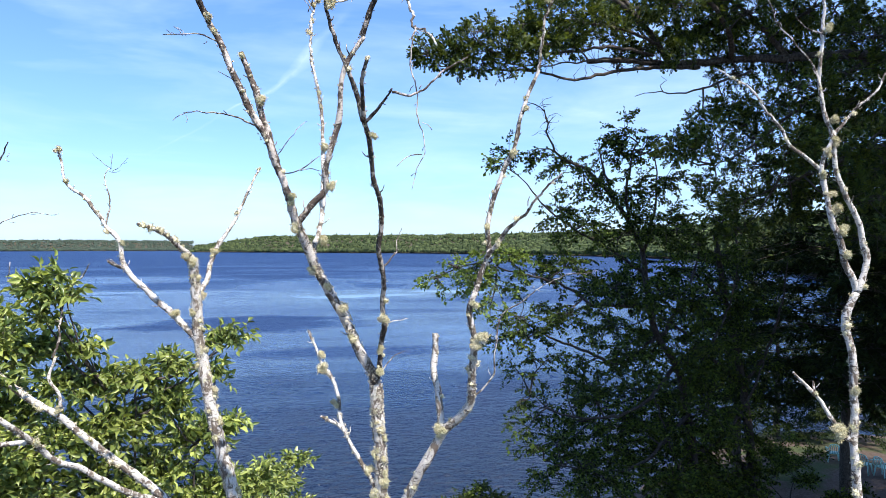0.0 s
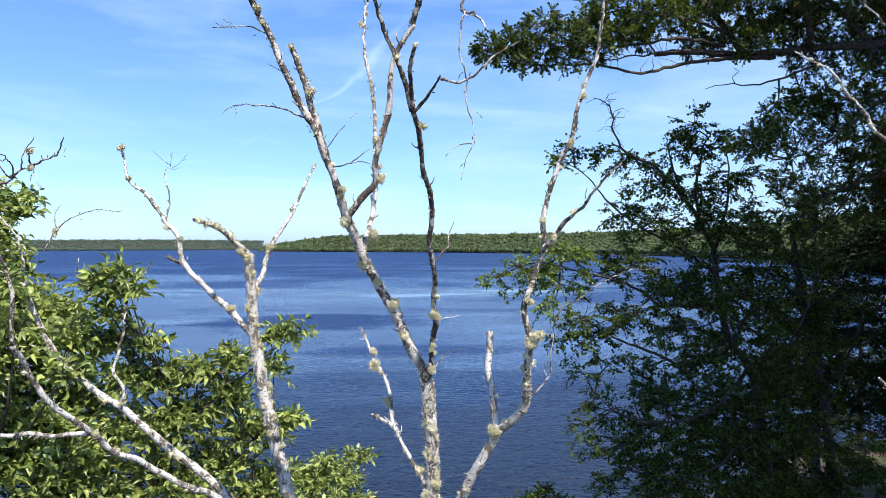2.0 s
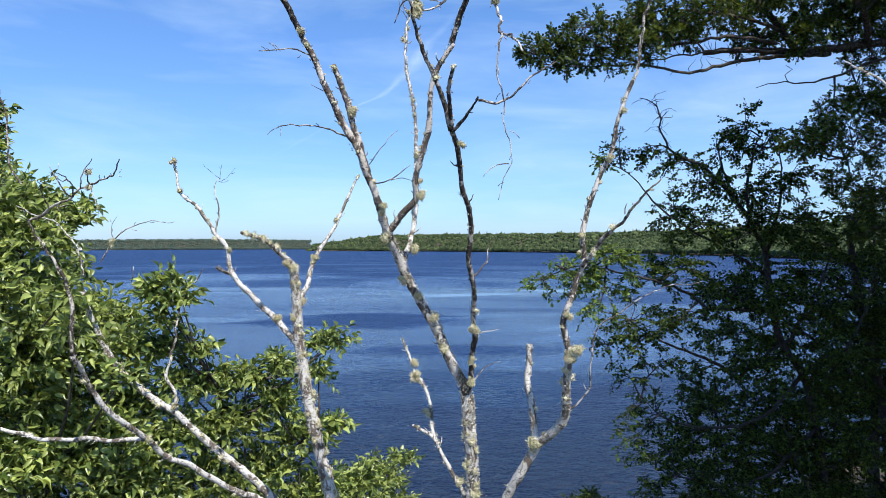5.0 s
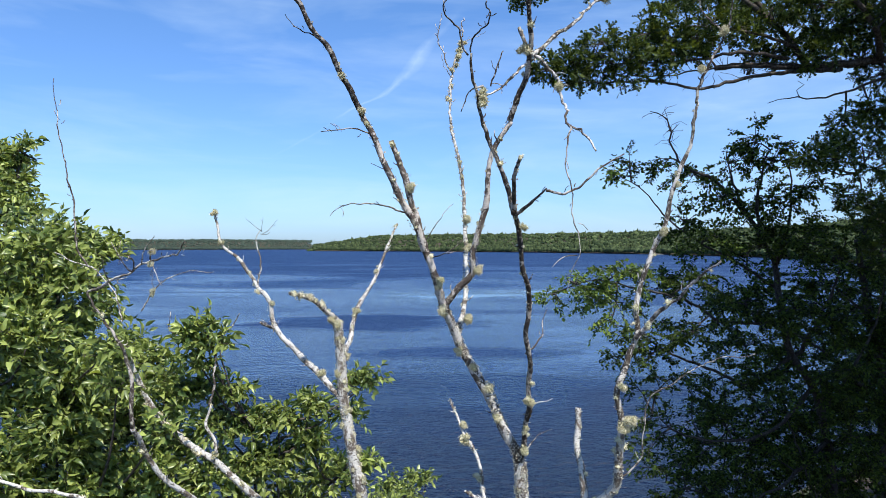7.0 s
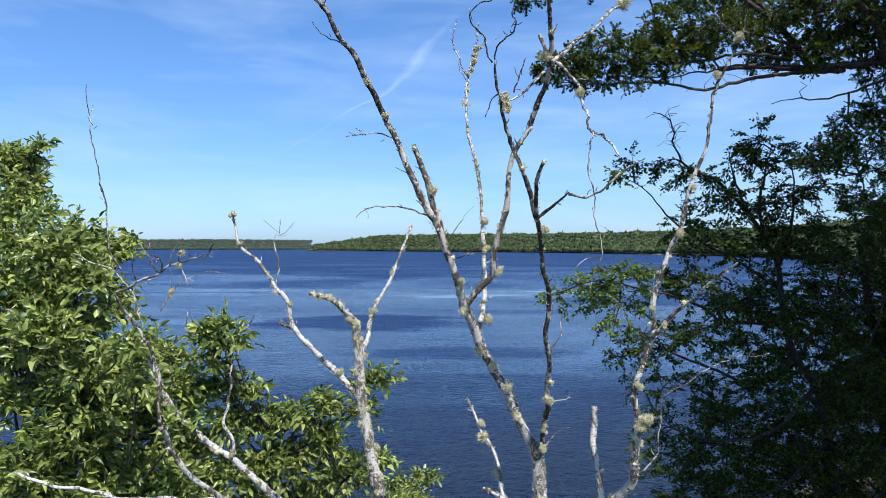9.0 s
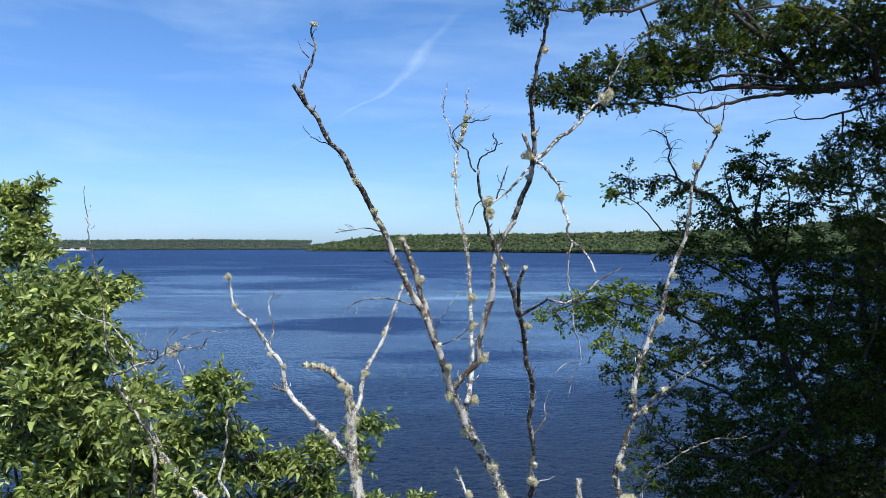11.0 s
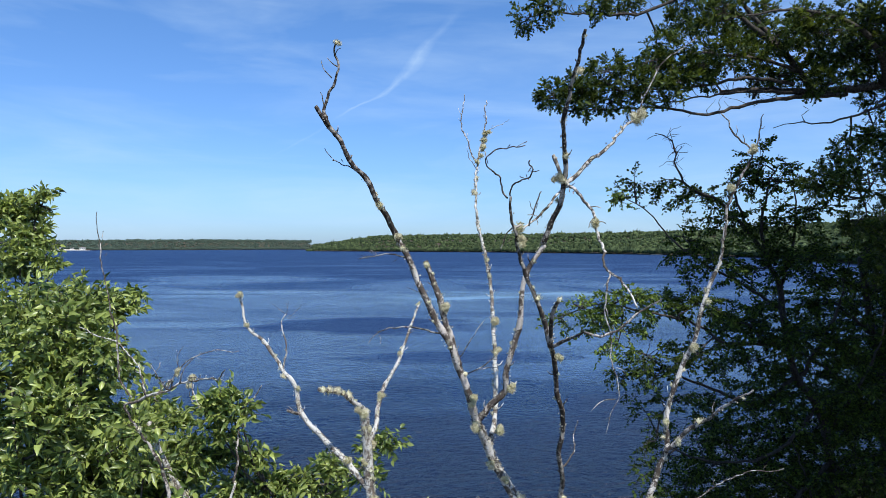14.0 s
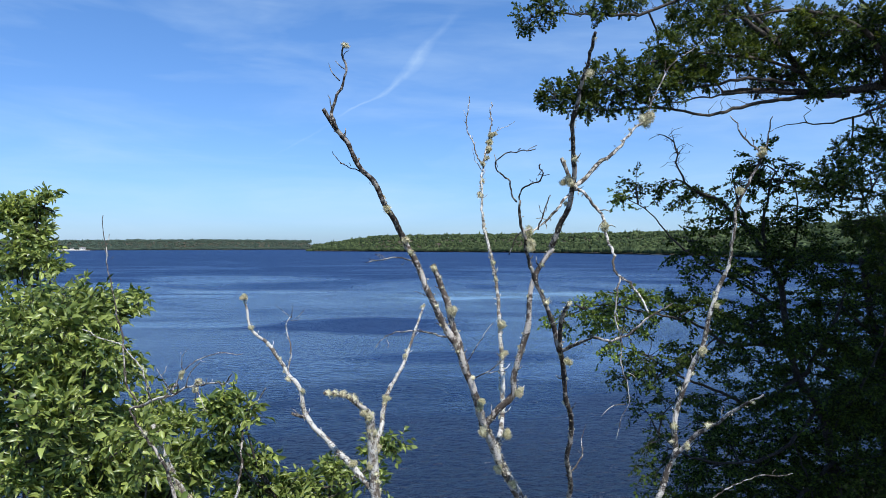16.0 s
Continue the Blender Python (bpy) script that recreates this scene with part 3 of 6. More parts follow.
def birch(branches, base, label, seed, tufts, crust_share=1.0):
    tree = thing("birch_tree", base, label, "tree", "dead birches")
    rng = random.Random(seed)
    crusted = []
    for n, (key, r0, r1, pts) in enumerate(branches):
        if key == "trunk":
            foot = Vector(base)
            low = Vector(pts[0])
            fall = (low - Vector(pts[1])).normalized()
            knee = low + fall * 1.3
            pts = [tuple(foot + Vector((0, 0, -0.15))), tuple(foot.lerp(knee, 0.5) + Vector((0, 0, 0.4))), tuple(knee + Vector((0, 0, -0.2))), tuple(low + fall * 0.5)] + list(pts)
            line = spline(pts, 0.018)
            low_part = [q for q in line if q.z < low.z]
            grow = len(low_part) / len(line)
            v, f = tube_data(line, r0 * 1.8, r1, 14, 0.16, 0.004, seed + n, 1.0, (grow, r0))
        else:
            line = spline(pts, 0.012)
            v, f = tube_data(line, r0, r1, 12 if r0 > 0.008 else 7, 0.2, 0.012 if r0 > 0.006 else 0.02, seed + n * 3.7)
        mat = BARK_DARK if key in DARKS else BARK_PATCHY if key in PATCHY or r0 < 0.0045 else BARK_MIXED if key in MIXED else BARK_WHITE
        name = SHORT.get(key, "twig")
        part(name, mesh_of(name, v, f, mat), tree)
        if r0 > 0.0075:
            crusted.append((line[-110:] if key == "trunk" else line, r0, r1, CRUSTY.get(key, 1.2)))
        # buds and short spurs
        if key != "trunk":
            heap = Heap()
            for i in range(3, len(line) - 2, 1):
                if rng.random() < (0.16 if r0 < 0.008 else 0.10):
                    d = (line[i + 1] - line[i]).normalized()
                    o = Vector((rng.gauss(0, 1), rng.gauss(0, 1), rng.gauss(0, 1)))
                    o = (o - d * o.dot(d)).normalized()
                    ln = rng.choice((0.012, 0.018, 0.03))
                    r = r0 + (r1 - r0) * i / len(line)
                    a = line[i] + o * r * 0.6
                    vv, ff = tube_data([a, a + (o + d * 0.5) * ln * 0.6, a + (o + d * 0.9) * ln], min(r * 0.5, 0.003), 0.0012, 5, 0.1)
                    heap.add(vv, ff)
            if heap.verts:
                tagged(part("spur", heap.mesh("spur", mat), tree), kind="stuff")
    crust = crust_flakes(crusted, 330.0 * crust_share, seed)
    if crust:
        tagged(part("lichen_crust", crust, tree, "pale grey-green crust lichen"), kind="stuff")
    for line, r0, r1, thick in crusted:
        shaggy = thick > 8
        i = 4
        while i < len(line) - 1:
            i += int((rng.uniform(1.4, 5) if shaggy else rng.uniform(3, 16)) / tufts)
            if i >= len(line):
                break
            r = r0 + (r1 - r0) * i / len(line)
            d = (line[min(i + 1, len(line) - 1)] - line[i - 1]).normalized()
            o = Vector((rng.gauss(0, 1), rng.gauss(0, 1), rng.gauss(0, 0.6)))
            o = (o - d * o.dot(d)).normalized()
            s = rng.choice((0.7, 0.9, 1.2, 1.6) if shaggy else (0.45, 0.6, 0.75, 1.0))
            ob = part("lichen_tuft", SMALL_TUFTS[rng.randrange(4)], tree)
            ob.matrix_basis = Matrix.LocRotScale(line[i] + o * r * 0.9, Euler((rng.uniform(0, 6), rng.uniform(0, 6), rng.uniform(0, 6))), (s, s, s))
    return tree


def big_tuft(tree, place, size, turn):
    """One tuft, or a bunch of three where it is large."""
    rng = random.Random(round(turn * 100))
    bunch = [(Vector(), size)] if size < 1.2 else [(Vector((rng.gauss(0, 1), rng.gauss(0, 1), rng.gauss(0, 1))).normalized() * 0.009 * size, size * 0.7) for _ in range(3)]
    for shift, s in bunch:
        ob = part("lichen_tuft", TUFTS[rng.randrange(4)], tree)
        ob.matrix_basis = Matrix.LocRotScale(Vector(place) + shift, Euler((rng.uniform(0, 6), rng.uniform(0, 6), rng.uniform(0, 6))), (s, s, s))


BIRCH_A = []
BIRCH_A.append(("trunk", 0.033, 0.022, [(-0.47, 3.52, 9.76), (-0.53, 3.53, 9.98), (-0.59, 3.54, 10.23), (-0.63, 3.55, 10.46), (-0.65, 3.56, 10.57), (-0.66, 3.57, 10.74), (-0.68, 3.58, 10.94)]))
BIRCH_A.append(("left", 0.017, 0.006, [(-0.65, 3.56, 10.54), (-0.75, 3.61, 10.64), (-0.88, 3.66, 10.75), (-1.03, 3.71, 10.89), (-1.08, 3.76, 11.04), (-1.15, 3.81, 11.11), (-1.24, 3.86, 11.23), (-1.37, 3.92, 11.34), (-1.44, 3.97, 11.52)]))
BIRCH_A.append(("stub", 0.01, 0.007, [(-1.03, 3.71, 10.89), (-1.09, 3.63, 10.94)]))
BIRCH_A.append(("twig", 0.005, 0.002, [(-1.15, 3.81, 11.11), (-1.13, 3.82, 11.21), (-1.16, 3.84, 11.34), (-1.14, 3.85, 11.41)]))
BIRCH_A.append(("right", 0.014, 0.005, [(-0.66, 3.57, 10.72), (-0.63, 3.68, 10.85), (-0.61, 3.80, 10.98), (-0.52, 3.91, 11.16), (-0.45, 4.03, 11.36), (-0.41, 4.14, 11.46)]))
BIRCH_A.append(("crook", 0.014, 0.006, [(-0.68, 3.58, 10.94), (-0.76, 3.49, 11.04), (-0.80, 3.40, 11.08), (-0.87, 3.31, 11.11)]))
for tip in ((-1.22, 3.83, 11.48), (-1.13, 3.85, 11.49), (-1.05, 3.86, 11.47), (-1.09, 3.85, 11.41)):
    BIRCH_A.append(("tiptwig", 0.0015, 0.0008, [(-1.142, 3.85, 11.405), tuple(0.5 * (a + b) + c for a, b, c in zip((-1.142, 3.85, 11.405), tip, (0.004, 0.0, -0.008))), tip]))
BIRCH_M = []
BIRCH_M.append(("trunk", 0.025, 0.024, [(0.20, 2.90, 9.93), (0.20, 2.90, 10.11), (0.19, 2.90, 10.25), (0.18, 2.91, 10.43)]))
BIRCH_M.append(("mainlow", 0.0205, 0.0165, [(0.18, 2.91, 10.43), (0.11, 2.88, 10.58), (0.04, 2.85, 10.74), (-0.05, 2.82, 10.89), (-0.10, 2.79, 11.01), (-0.14, 2.76, 11.09)]))
BIRCH_M.append(("main", 0.0155, 0.0105, [(-0.14, 2.76, 11.09), (-0.18, 2.73, 11.24), (-0.23, 2.70, 11.37), (-0.30, 2.67, 11.51), (-0.37, 2.64, 11.67), (-0.44, 2.62, 11.82)]))
BIRCH_M.append(("top", 0.011, 0.007, [(-0.44, 2.62, 11.82), (-0.48, 2.57, 11.90), (-0.52, 2.52, 11.98), (-0.59, 2.47, 12.08), (-0.65, 2.43, 12.19), (-0.71, 2.38, 12.27)]))
BIRCH_M.append(("toptwig", 0.006, 0.003, [(-0.67, 2.41, 12.21), (-0.68, 2.41, 12.29), (-0.65, 2.40, 12.37), (-0.63, 2.39, 12.42), (-0.65, 2.38, 12.46), (-0.64, 2.38, 12.49)]))
for foot, tip in (((-0.65, 2.40, 12.37), (-0.70, 2.40, 12.43)), ((-0.635, 2.39, 12.41), (-0.665, 2.39, 12.445)), ((-0.645, 2.385, 12.45), (-0.615, 2.38, 12.475)), ((-0.68, 2.41, 12.29), (-0.705, 2.41, 12.33))):
    BIRCH_M.append(("tiptwig", 0.0022, 0.001, [foot, tuple(0.5 * (a + b) + c for a, b, c in zip(foot, tip, (-0.004, 0.0, 0.005))), tip]))
BIRCH_M.append(("backtwig", 0.002, 0.001, [(-0.04, 3.72, 12.40), (0.03, 3.74, 12.45), (0.10, 3.76, 12.49)]))
BIRCH_M.append(("backtwig", 0.0018, 0.001, [(-0.10, 3.58, 12.19), (-0.135, 3.58, 12.25), (-0.15, 3.58, 12.31)]))
BIRCH_M.append(("stub", 0.0125, 0.0105, [(-0.21, 2.71, 11.32), (-0.26, 2.71, 11.50), (-0.29, 2.71, 11.61), (-0.34, 2.71, 11.73)]))
BIRCH_M.append(("elbow", 0.0135, 0.0085, [(-0.14, 2.76, 11.09), (-0.08, 2.74, 11.16), (-0.02, 2.72, 11.22), (-0.02, 2.70, 11.31), (0.02, 2.68, 11.49), (0.04, 2.66, 11.66), (0.11, 2.65, 11.80)]))
BIRCH_M.append(("elbowtop", 0.011, 0.005, [(0.11, 2.65, 11.80), (0.18, 2.56, 12.03), (0.16, 2.48, 12.18), (0.16, 2.39, 12.30), (0.18, 2.31, 12.42), (0.19, 2.23, 12.49)]))
BIRCH_M.append(("back", 0.0105, 0.004, [(-0.08, 2.80, 10.96), (-0.05, 2.93, 11.08), (-0.04, 3.06, 11.22), (-0.04, 3.18, 11.45), (-0.06, 3.31, 11.70), (-0.10, 3.44, 11.92), (-0.10, 3.57, 12.17), (-0.05, 3.70, 12.38)]))
BIRCH_M.append(("backtip", 0.004, 0.002, [(-0.05, 3.70, 12.38), (-0.03, 3.85, 12.53), (-0.02, 4.00, 12.64)]))
BIRCH_M.append(("backtwig", 0.004, 0.002, [(-0.10, 3.58, 12.19), (-0.13, 3.73, 12.34), (-0.17, 3.87, 12.48), (-0.15, 4.02, 12.67)]))
BIRCH_M.append(("dark", 0.011, 0.008, [(0.18, 2.91, 10.43), (0.20, 2.85, 10.60), (0.20, 2.79, 10.72), (0.20, 2.73, 10.86), (0.18, 2.67, 10.98), (0.18, 2.61, 11.13), (0.15, 2.55, 11.24), (0.13, 2.50, 11.38), (0.11, 2.44, 11.44)]))
BIRCH_M.append(("darktop", 0.009, 0.004, [(0.11, 2.44, 11.44), (0.07, 2.41, 11.56), (0.02, 2.39, 11.68), (-0.01, 2.36, 11.77), (-0.02, 2.34, 11.83), (-0.04, 2.31, 11.89), (-0.05, 2.29, 11.96)]))
BIRCH_M.append(("darktwigL", 0.003, 0.0015, [(-0.05, 2.29, 11.96), (-0.08, 2.23, 12.00), (-0.13, 2.17, 12.05), (-0.11, 2.12, 12.08), (-0.02, 2.06, 12.09)]))
BIRCH_M.append(("darktwigR", 0.003, 0.002, [(-0.05, 2.29, 11.96), (-0.03, 2.22, 11.99), (-0.01, 2.14, 12.02), (-0.01, 2.07, 12.05)]))
BIRCH_M.append(("darkstub", 0.003, 0.002, [(0.02, 2.34, 11.86), (0.045, 2.34, 11.92), (0.056, 2.34, 11.98)]))
BIRCH_M.append(("darktwigL", 0.003, 0.0015, [(-0.01, 2.36, 11.86), (-0.05, 2.34, 11.84), (-0.066, 2.33, 11.80), (-0.075, 2.33, 11.77)]))
BIRCH_M.append(("darkstub", 0.008, 0.006, [(0.11, 2.44, 11.44), (0.10, 2.36, 11.54), (0.11, 2.28, 11.62)]))
BIRCH_M.append(("darkarm", 0.007, 0.002, [(0.11, 2.44, 11.44), (0.16, 2.34, 11.48), (0.19, 2.24, 11.52)]))
BIRCH_M.append(("darkarm2", 0.005, 0.002, [(0.18, 2.28, 11.51), (0.26, 2.26, 11.51), (0.34, 2.25, 11.55), (0.44, 2.24, 11.61)]))
BIRCH_M.append(("link", 0.005, 0.003, [(0.17, 2.57, 12.00), (0.11, 2.52, 11.93), (0.04, 2.48, 11.87), (-0.00, 2.43, 11.85)]))
BIRCH_M.append(("forkstub", 0.008, 0.007, [(0.18, 2.57, 12.01), (0.16, 2.58, 12.08), (0.14, 2.59, 12.13)]))
BIRCH_M.append(("armR", 0.008, 0.004, [(0.18, 2.56, 12.03), (0.32, 2.62, 12.14), (0.42, 2.68, 12.25), (0.50, 2.74, 12.31)]))
BIRCH_M.append(("armRtip", 0.003, 0.0015, [(0.50, 2.74, 12.31), (0.55, 2.74, 12.44), (0.62, 2.74, 12.54), (0.74, 2.75, 12.62)]))
BIRCH_M.append(("droop", 0.006, 0.003, [(0.18, 2.56, 12.03), (0.25, 2.46, 11.93), (0.27, 2.36, 11.81), (0.26, 2.26, 11.72), (0.29, 2.17, 11.68), (0.31, 2.07, 11.61)]))
BIRCH_M.append(("hang", 0.0028, 0.001, [(0.26, 2.22, 11.71), (0.25, 2.22, 11.61), (0.26, 2.22, 11.52), (0.28, 2.22, 11.43), (0.29, 2.22, 11.35), (0.29, 2.22, 11.29), (0.27, 2.22, 11.24), (0.25, 2.22, 11.19)]))
BIRCH_M.append(("hangtwig", 0.0018, 0.001, [(0.29, 2.22, 11.29), (0.24, 2.22, 11.28), (0.21, 2.22, 11.26)]))
BIRCH_M.append(("lowL", 0.011, 0.006, [(0.20, 2.90, 9.95), (0.15, 2.91, 10.05), (0.09, 2.93, 10.15), (0.04, 2.95, 10.24), (-0.05, 2.97, 10.29)]))
BIRCH_M.append(("lowL2", 0.009, 0.005, [(0.06, 2.94, 10.21), (0.03, 3.02, 10.28), (0.01, 3.09, 10.40), (-0.05, 3.17, 10.49), (-0.11, 3.24, 10.62)]))
BIRCH_M.append(("twiga", 0.003, 0.0015, [(-0.40, 2.63, 11.74), (-0.50, 2.59, 11.75), (-0.58, 2.55, 11.74)]))
BIRCH_M.append(("twigb", 0.0035, 0.0012, [(-0.28, 2.68, 11.46), (-0.37, 2.63, 11.48), (-0.48, 2.58, 11.48), (-0.54, 2.52, 11.44)]))
BIRCH_M.append(("twigc", 0.003, 0.0012, [(-0.20, 2.72, 11.28), (-0.13, 2.76, 11.30), (-0.05, 2.79, 11.35)]))
BIRCH_M.append(("twigj", 0.002, 0.001, [(-0.13, 2.76, 11.30), (-0.08, 2.77, 11.31), (-0.05, 2.79, 11.30)]))
BIRCH_M.append(("twigh", 0.0022, 0.001, [(-0.58, 2.48, 12.07), (-0.65, 2.47, 12.10), (-0.69, 2.46, 12.15)]))
BIRCH_M.append(("twigi", 0.0022, 0.001, [(-0.34, 2.66, 11.60), (-0.38, 2.63, 11.61), (-0.41, 2.61, 11.63)]))
BIRCH_M.append(("twigd", 0.002, 0.001, [(-0.23, 2.71, 11.35), (-0.15, 2.75, 11.43), (-0.09, 2.79, 11.49)]))
BIRCH_M.append(("twige", 0.0035, 0.0012, [(0.19, 2.70, 10.92), (0.23, 2.74, 10.96), (0.26, 2.78, 10.99), (0.27, 2.82, 11.08)]))
BIRCH_M.append(("twigf", 0.003, 0.001, [(0.19, 2.89, 10.48), (0.25, 2.90, 10.54), (0.32, 2.92, 10.57)]))
BIRCH_M.append(("twigg", 0.0025, 0.001, [(0.20, 2.80, 10.70), (0.26, 2.82, 10.70), (0.30, 2.85, 10.71)]))
BIRCH_R = []
BIRCH_R.append(("trunk", 0.022, 0.015, [(0.32, 3.10, 9.86), (0.39, 3.05, 10.02), (0.48, 3.01, 10.19), (0.54, 2.96, 10.26), (0.58, 2.91, 10.34), (0.58, 2.86, 10.49), (0.58, 2.82, 10.62)]))
BIRCH_R.append(("up", 0.013, 0.006, [(0.58, 2.82, 10.62), (0.56, 2.81, 10.76), (0.60, 2.81, 10.87), (0.63, 2.80, 10.96), (0.63, 2.80, 11.07), (0.65, 2.80, 11.19), (0.70, 2.79, 11.32), (0.75, 2.79, 11.45), (0.78, 2.78, 11.58), (0.83, 2.78, 11.71), (0.86, 2.77, 11.90)]))
BIRCH_R.append(("top", 0.006, 0.004, [(0.86, 2.77, 11.90), (0.89, 2.78, 12.02), (0.93, 2.79, 12.11), (0.98, 2.80, 12.17)]))
BIRCH_R.append(("tipL", 0.004, 0.002, [(0.98, 2.80, 12.17), (0.89, 2.78, 12.25), (0.83, 2.75, 12.32)]))
BIRCH_R.append(("tipR", 0.004, 0.002, [(0.98, 2.80, 12.17), (1.00, 2.78, 12.25), (1.00, 2.75, 12.32)]))
BIRCH_R.append(("side", 0.009, 0.003, [(0.63, 2.80, 10.96), (0.69, 2.72, 11.06), (0.75, 2.64, 11.15), (0.79, 2.55, 11.21), (0.84, 2.47, 11.27)]))
BIRCH_R.append(("thin", 0.004, 0.0015, [(0.58, 2.91, 10.35), (0.67, 2.88, 10.47), (0.69, 2.85, 10.69), (0.79, 2.82, 10.79), (0.94, 2.79, 10.88), (1.09, 2.76, 10.90)]))
BIRCH_R.append(("white", 0.016, 0.013, [(0.48, 3.00, 10.20), (0.46, 3.03, 10.34), (0.45, 3.07, 10.45), (0.46, 3.10, 10.61)]))
BIRCH_L = []
BIRCH_L.append(("limb", 0.024, 0.012, [(-0.85, 4.17, 9.47), (-1.01, 4.13, 9.65), (-1.16, 4.10, 9.79), (-1.32, 4.07, 9.94), (-1.45, 4.04, 10.08), (-1.61, 4.01, 10.20), (-1.77, 3.98, 10.37), (-1.87, 3.95, 10.59), (-1.93, 3.91, 10.80)]))
BIRCH_L.append(("limb2", 0.02, 0.01, [(-0.74, 3.45, 9.73), (-0.90, 3.35, 9.87), (-1.04, 3.24, 10.01), (-1.16, 3.14, 10.12), (-1.20, 3.04, 10.22), (-1.27, 2.93, 10.32), (-1.34, 2.83, 10.49), (-1.35, 2.73, 10.62)]))
BIRCH_L.append(("snagd", 0.009, 0.004, [(-1.35, 2.73, 10.62), (-1.38, 2.76, 10.85), (-1.47, 2.79, 11.00), (-1.58, 2.82, 11.14)]))
BIRCH_L.append(("limb3", 0.01, 0.007, [(-1.19, 3.04, 10.21), (-1.42, 3.07, 10.20), (-1.68, 3.09, 10.20), (-1.81, 3.12, 10.22), (-2.01, 3.14, 10.24), (-2.20, 3.17, 10.29)]))
BIRCH_L.append(("knot", 0.0095, 0.007, [(-1.44, 4.02, 10.14), (-1.46, 4.04, 10.20), (-1.52, 4.06, 10.29), (-1.50, 4.08, 10.40)]))
BIRCH_L.append(("snagd", 0.007, 0.004, [(-1.50, 4.08, 10.40), (-1.53, 4.24, 10.53), (-1.57, 4.40, 10.68), (-1.56, 4.46, 10.76), (-1.50, 4.45, 10.81)]))
BIRCH_L.append(("sproutr", 0.005, 0.003, [(-1.50, 4.45, 10.81), (-1.46, 4.44, 10.85), (-1.43, 4.42, 10.90)]))
BIRCH_L.append(("wisp", 0.004, 0.0015, [(-1.88, 4.04, 10.95), (-1.82, 4.04, 11.07), (-1.69, 4.04, 11.16), (-1.46, 4.04, 11.19)]))
BIRCH_L.append(("snag", 0.006, 0.003, [(-2.12, 4.32, 10.86), (-2.18, 4.32, 11.04), (-2.33, 4.32, 11.19), (-2.54, 4.32, 11.28)]))
BIRCH_L.append(("claw", 0.006, 0.002, [(-1.58, 2.82, 11.14), (-1.39, 2.74, 11.21), (-1.24, 2.66, 11.28), (-1.10, 2.57, 11.30), (-1.05, 2.49, 11.34)]))
BIRCH_L.append(("clawe", 0.003, 0.0012, [(-1.34, 2.71, 11.23), (-1.30, 2.60, 11.29), (-1.28, 2.49, 11.30)]))
BIRCH_L.append(("clawf", 0.003, 0.0012, [(-1.24, 2.66, 11.28), (-1.21, 2.57, 11.30), (-1.15, 2.49, 11.32)]))
BIRCH_L.append(("clawg", 0.003, 0.0012, [(-1.46, 2.77, 11.19), (-1.44, 2.67, 11.24), (-1.39, 2.57, 11.29)]))
BIRCH_L.append(("clawh", 0.0025, 0.001, [(-1.30, 2.60, 11.29), (-1.30, 2.55, 11.27), (-1.30, 2.49, 11.30)]))
BIRCH_L.append(("spike", 0.0035, 0.0012, [(-1.38, 2.46, 11.25), (-1.41, 2.46, 11.31), (-1.44, 2.46, 11.49), (-1.47, 2.46, 11.63), (-1.48, 2.46, 11.77), (-1.50, 2.46, 11.91)]))
BIRCH_L.append(("sproutl", 0.004, 0.002, [(-1.81, 4.42, 10.75), (-1.89, 4.42, 10.82), (-1.86, 4.42, 10.92)]))
BIRCH_L.append(("clawb", 0.003, 0.0012, [(-1.29, 2.68, 11.26), (-1.26, 2.65, 11.32), (-1.22, 2.62, 11.37)]))
BIRCH_L.append(("clawc", 0.003, 0.0012, [(-1.34, 2.71, 11.23), (-1.35, 2.67, 11.25), (-1.38, 2.62, 11.35)]))
BIRCH_L.append(("clawd", 0.0025, 0.001, [(-1.25, 2.67, 11.27), (-1.23, 2.64, 11.23), (-1.18, 2.62, 11.18)]))
BIRCH_L.append(("wispb", 0.0025, 0.001, [(-1.81, 4.04, 11.07), (-1.82, 4.02, 11.14), (-1.78, 4.00, 11.21)]))
BIRCH_L[0] = ("trunk", *BIRCH_L[0][1:])
BIRCH_L[1] = (*BIRCH_L[1][:3], [(-0.1, 3.9, 8.3), (-0.25, 3.4, 9.2)] + BIRCH_L[1][3])
BIRCH_N = []
BIRCH_N.append(("trunk", 0.019, 0.016, [(2.39, 2.86, 9.85), (2.37, 2.86, 10.07), (2.37, 2.86, 10.29), (2.36, 2.86, 10.51), (2.33, 2.87, 10.66), (2.38, 2.86, 10.79)]))
BIRCH_N.append(("left", 0.016, 0.009, [(2.38, 2.86, 10.79), (2.34, 2.87, 10.93), (2.32, 2.87, 11.00), (2.28, 2.88, 11.11), (2.24, 2.88, 11.24), (2.22, 2.89, 11.36), (2.25, 2.88, 11.46), (2.28, 2.88, 11.53)]))
BIRCH_N.append(("right", 0.015, 0.006, [(2.38, 2.86, 10.79), (2.43, 2.85, 10.93), (2.42, 2.86, 11.01), (2.38, 2.86, 11.14), (2.33, 2.87, 11.24), (2.29, 2.88, 11.36), (2.28, 2.88, 11.48), (2.24, 2.89, 11.60), (2.22, 2.89, 11.73), (2.22, 2.89, 11.89), (2.24, 2.89, 12.04), (2.23, 2.89, 12.14)]))
BIRCH_N.append(("armL", 0.009, 0.003, [(2.22, 2.89, 11.36), (2.08, 2.91, 11.48), (2.02, 2.92, 11.56), (1.96, 2.93, 11.65), (1.90, 2.94, 11.73), (1.75, 2.96, 11.82)]))
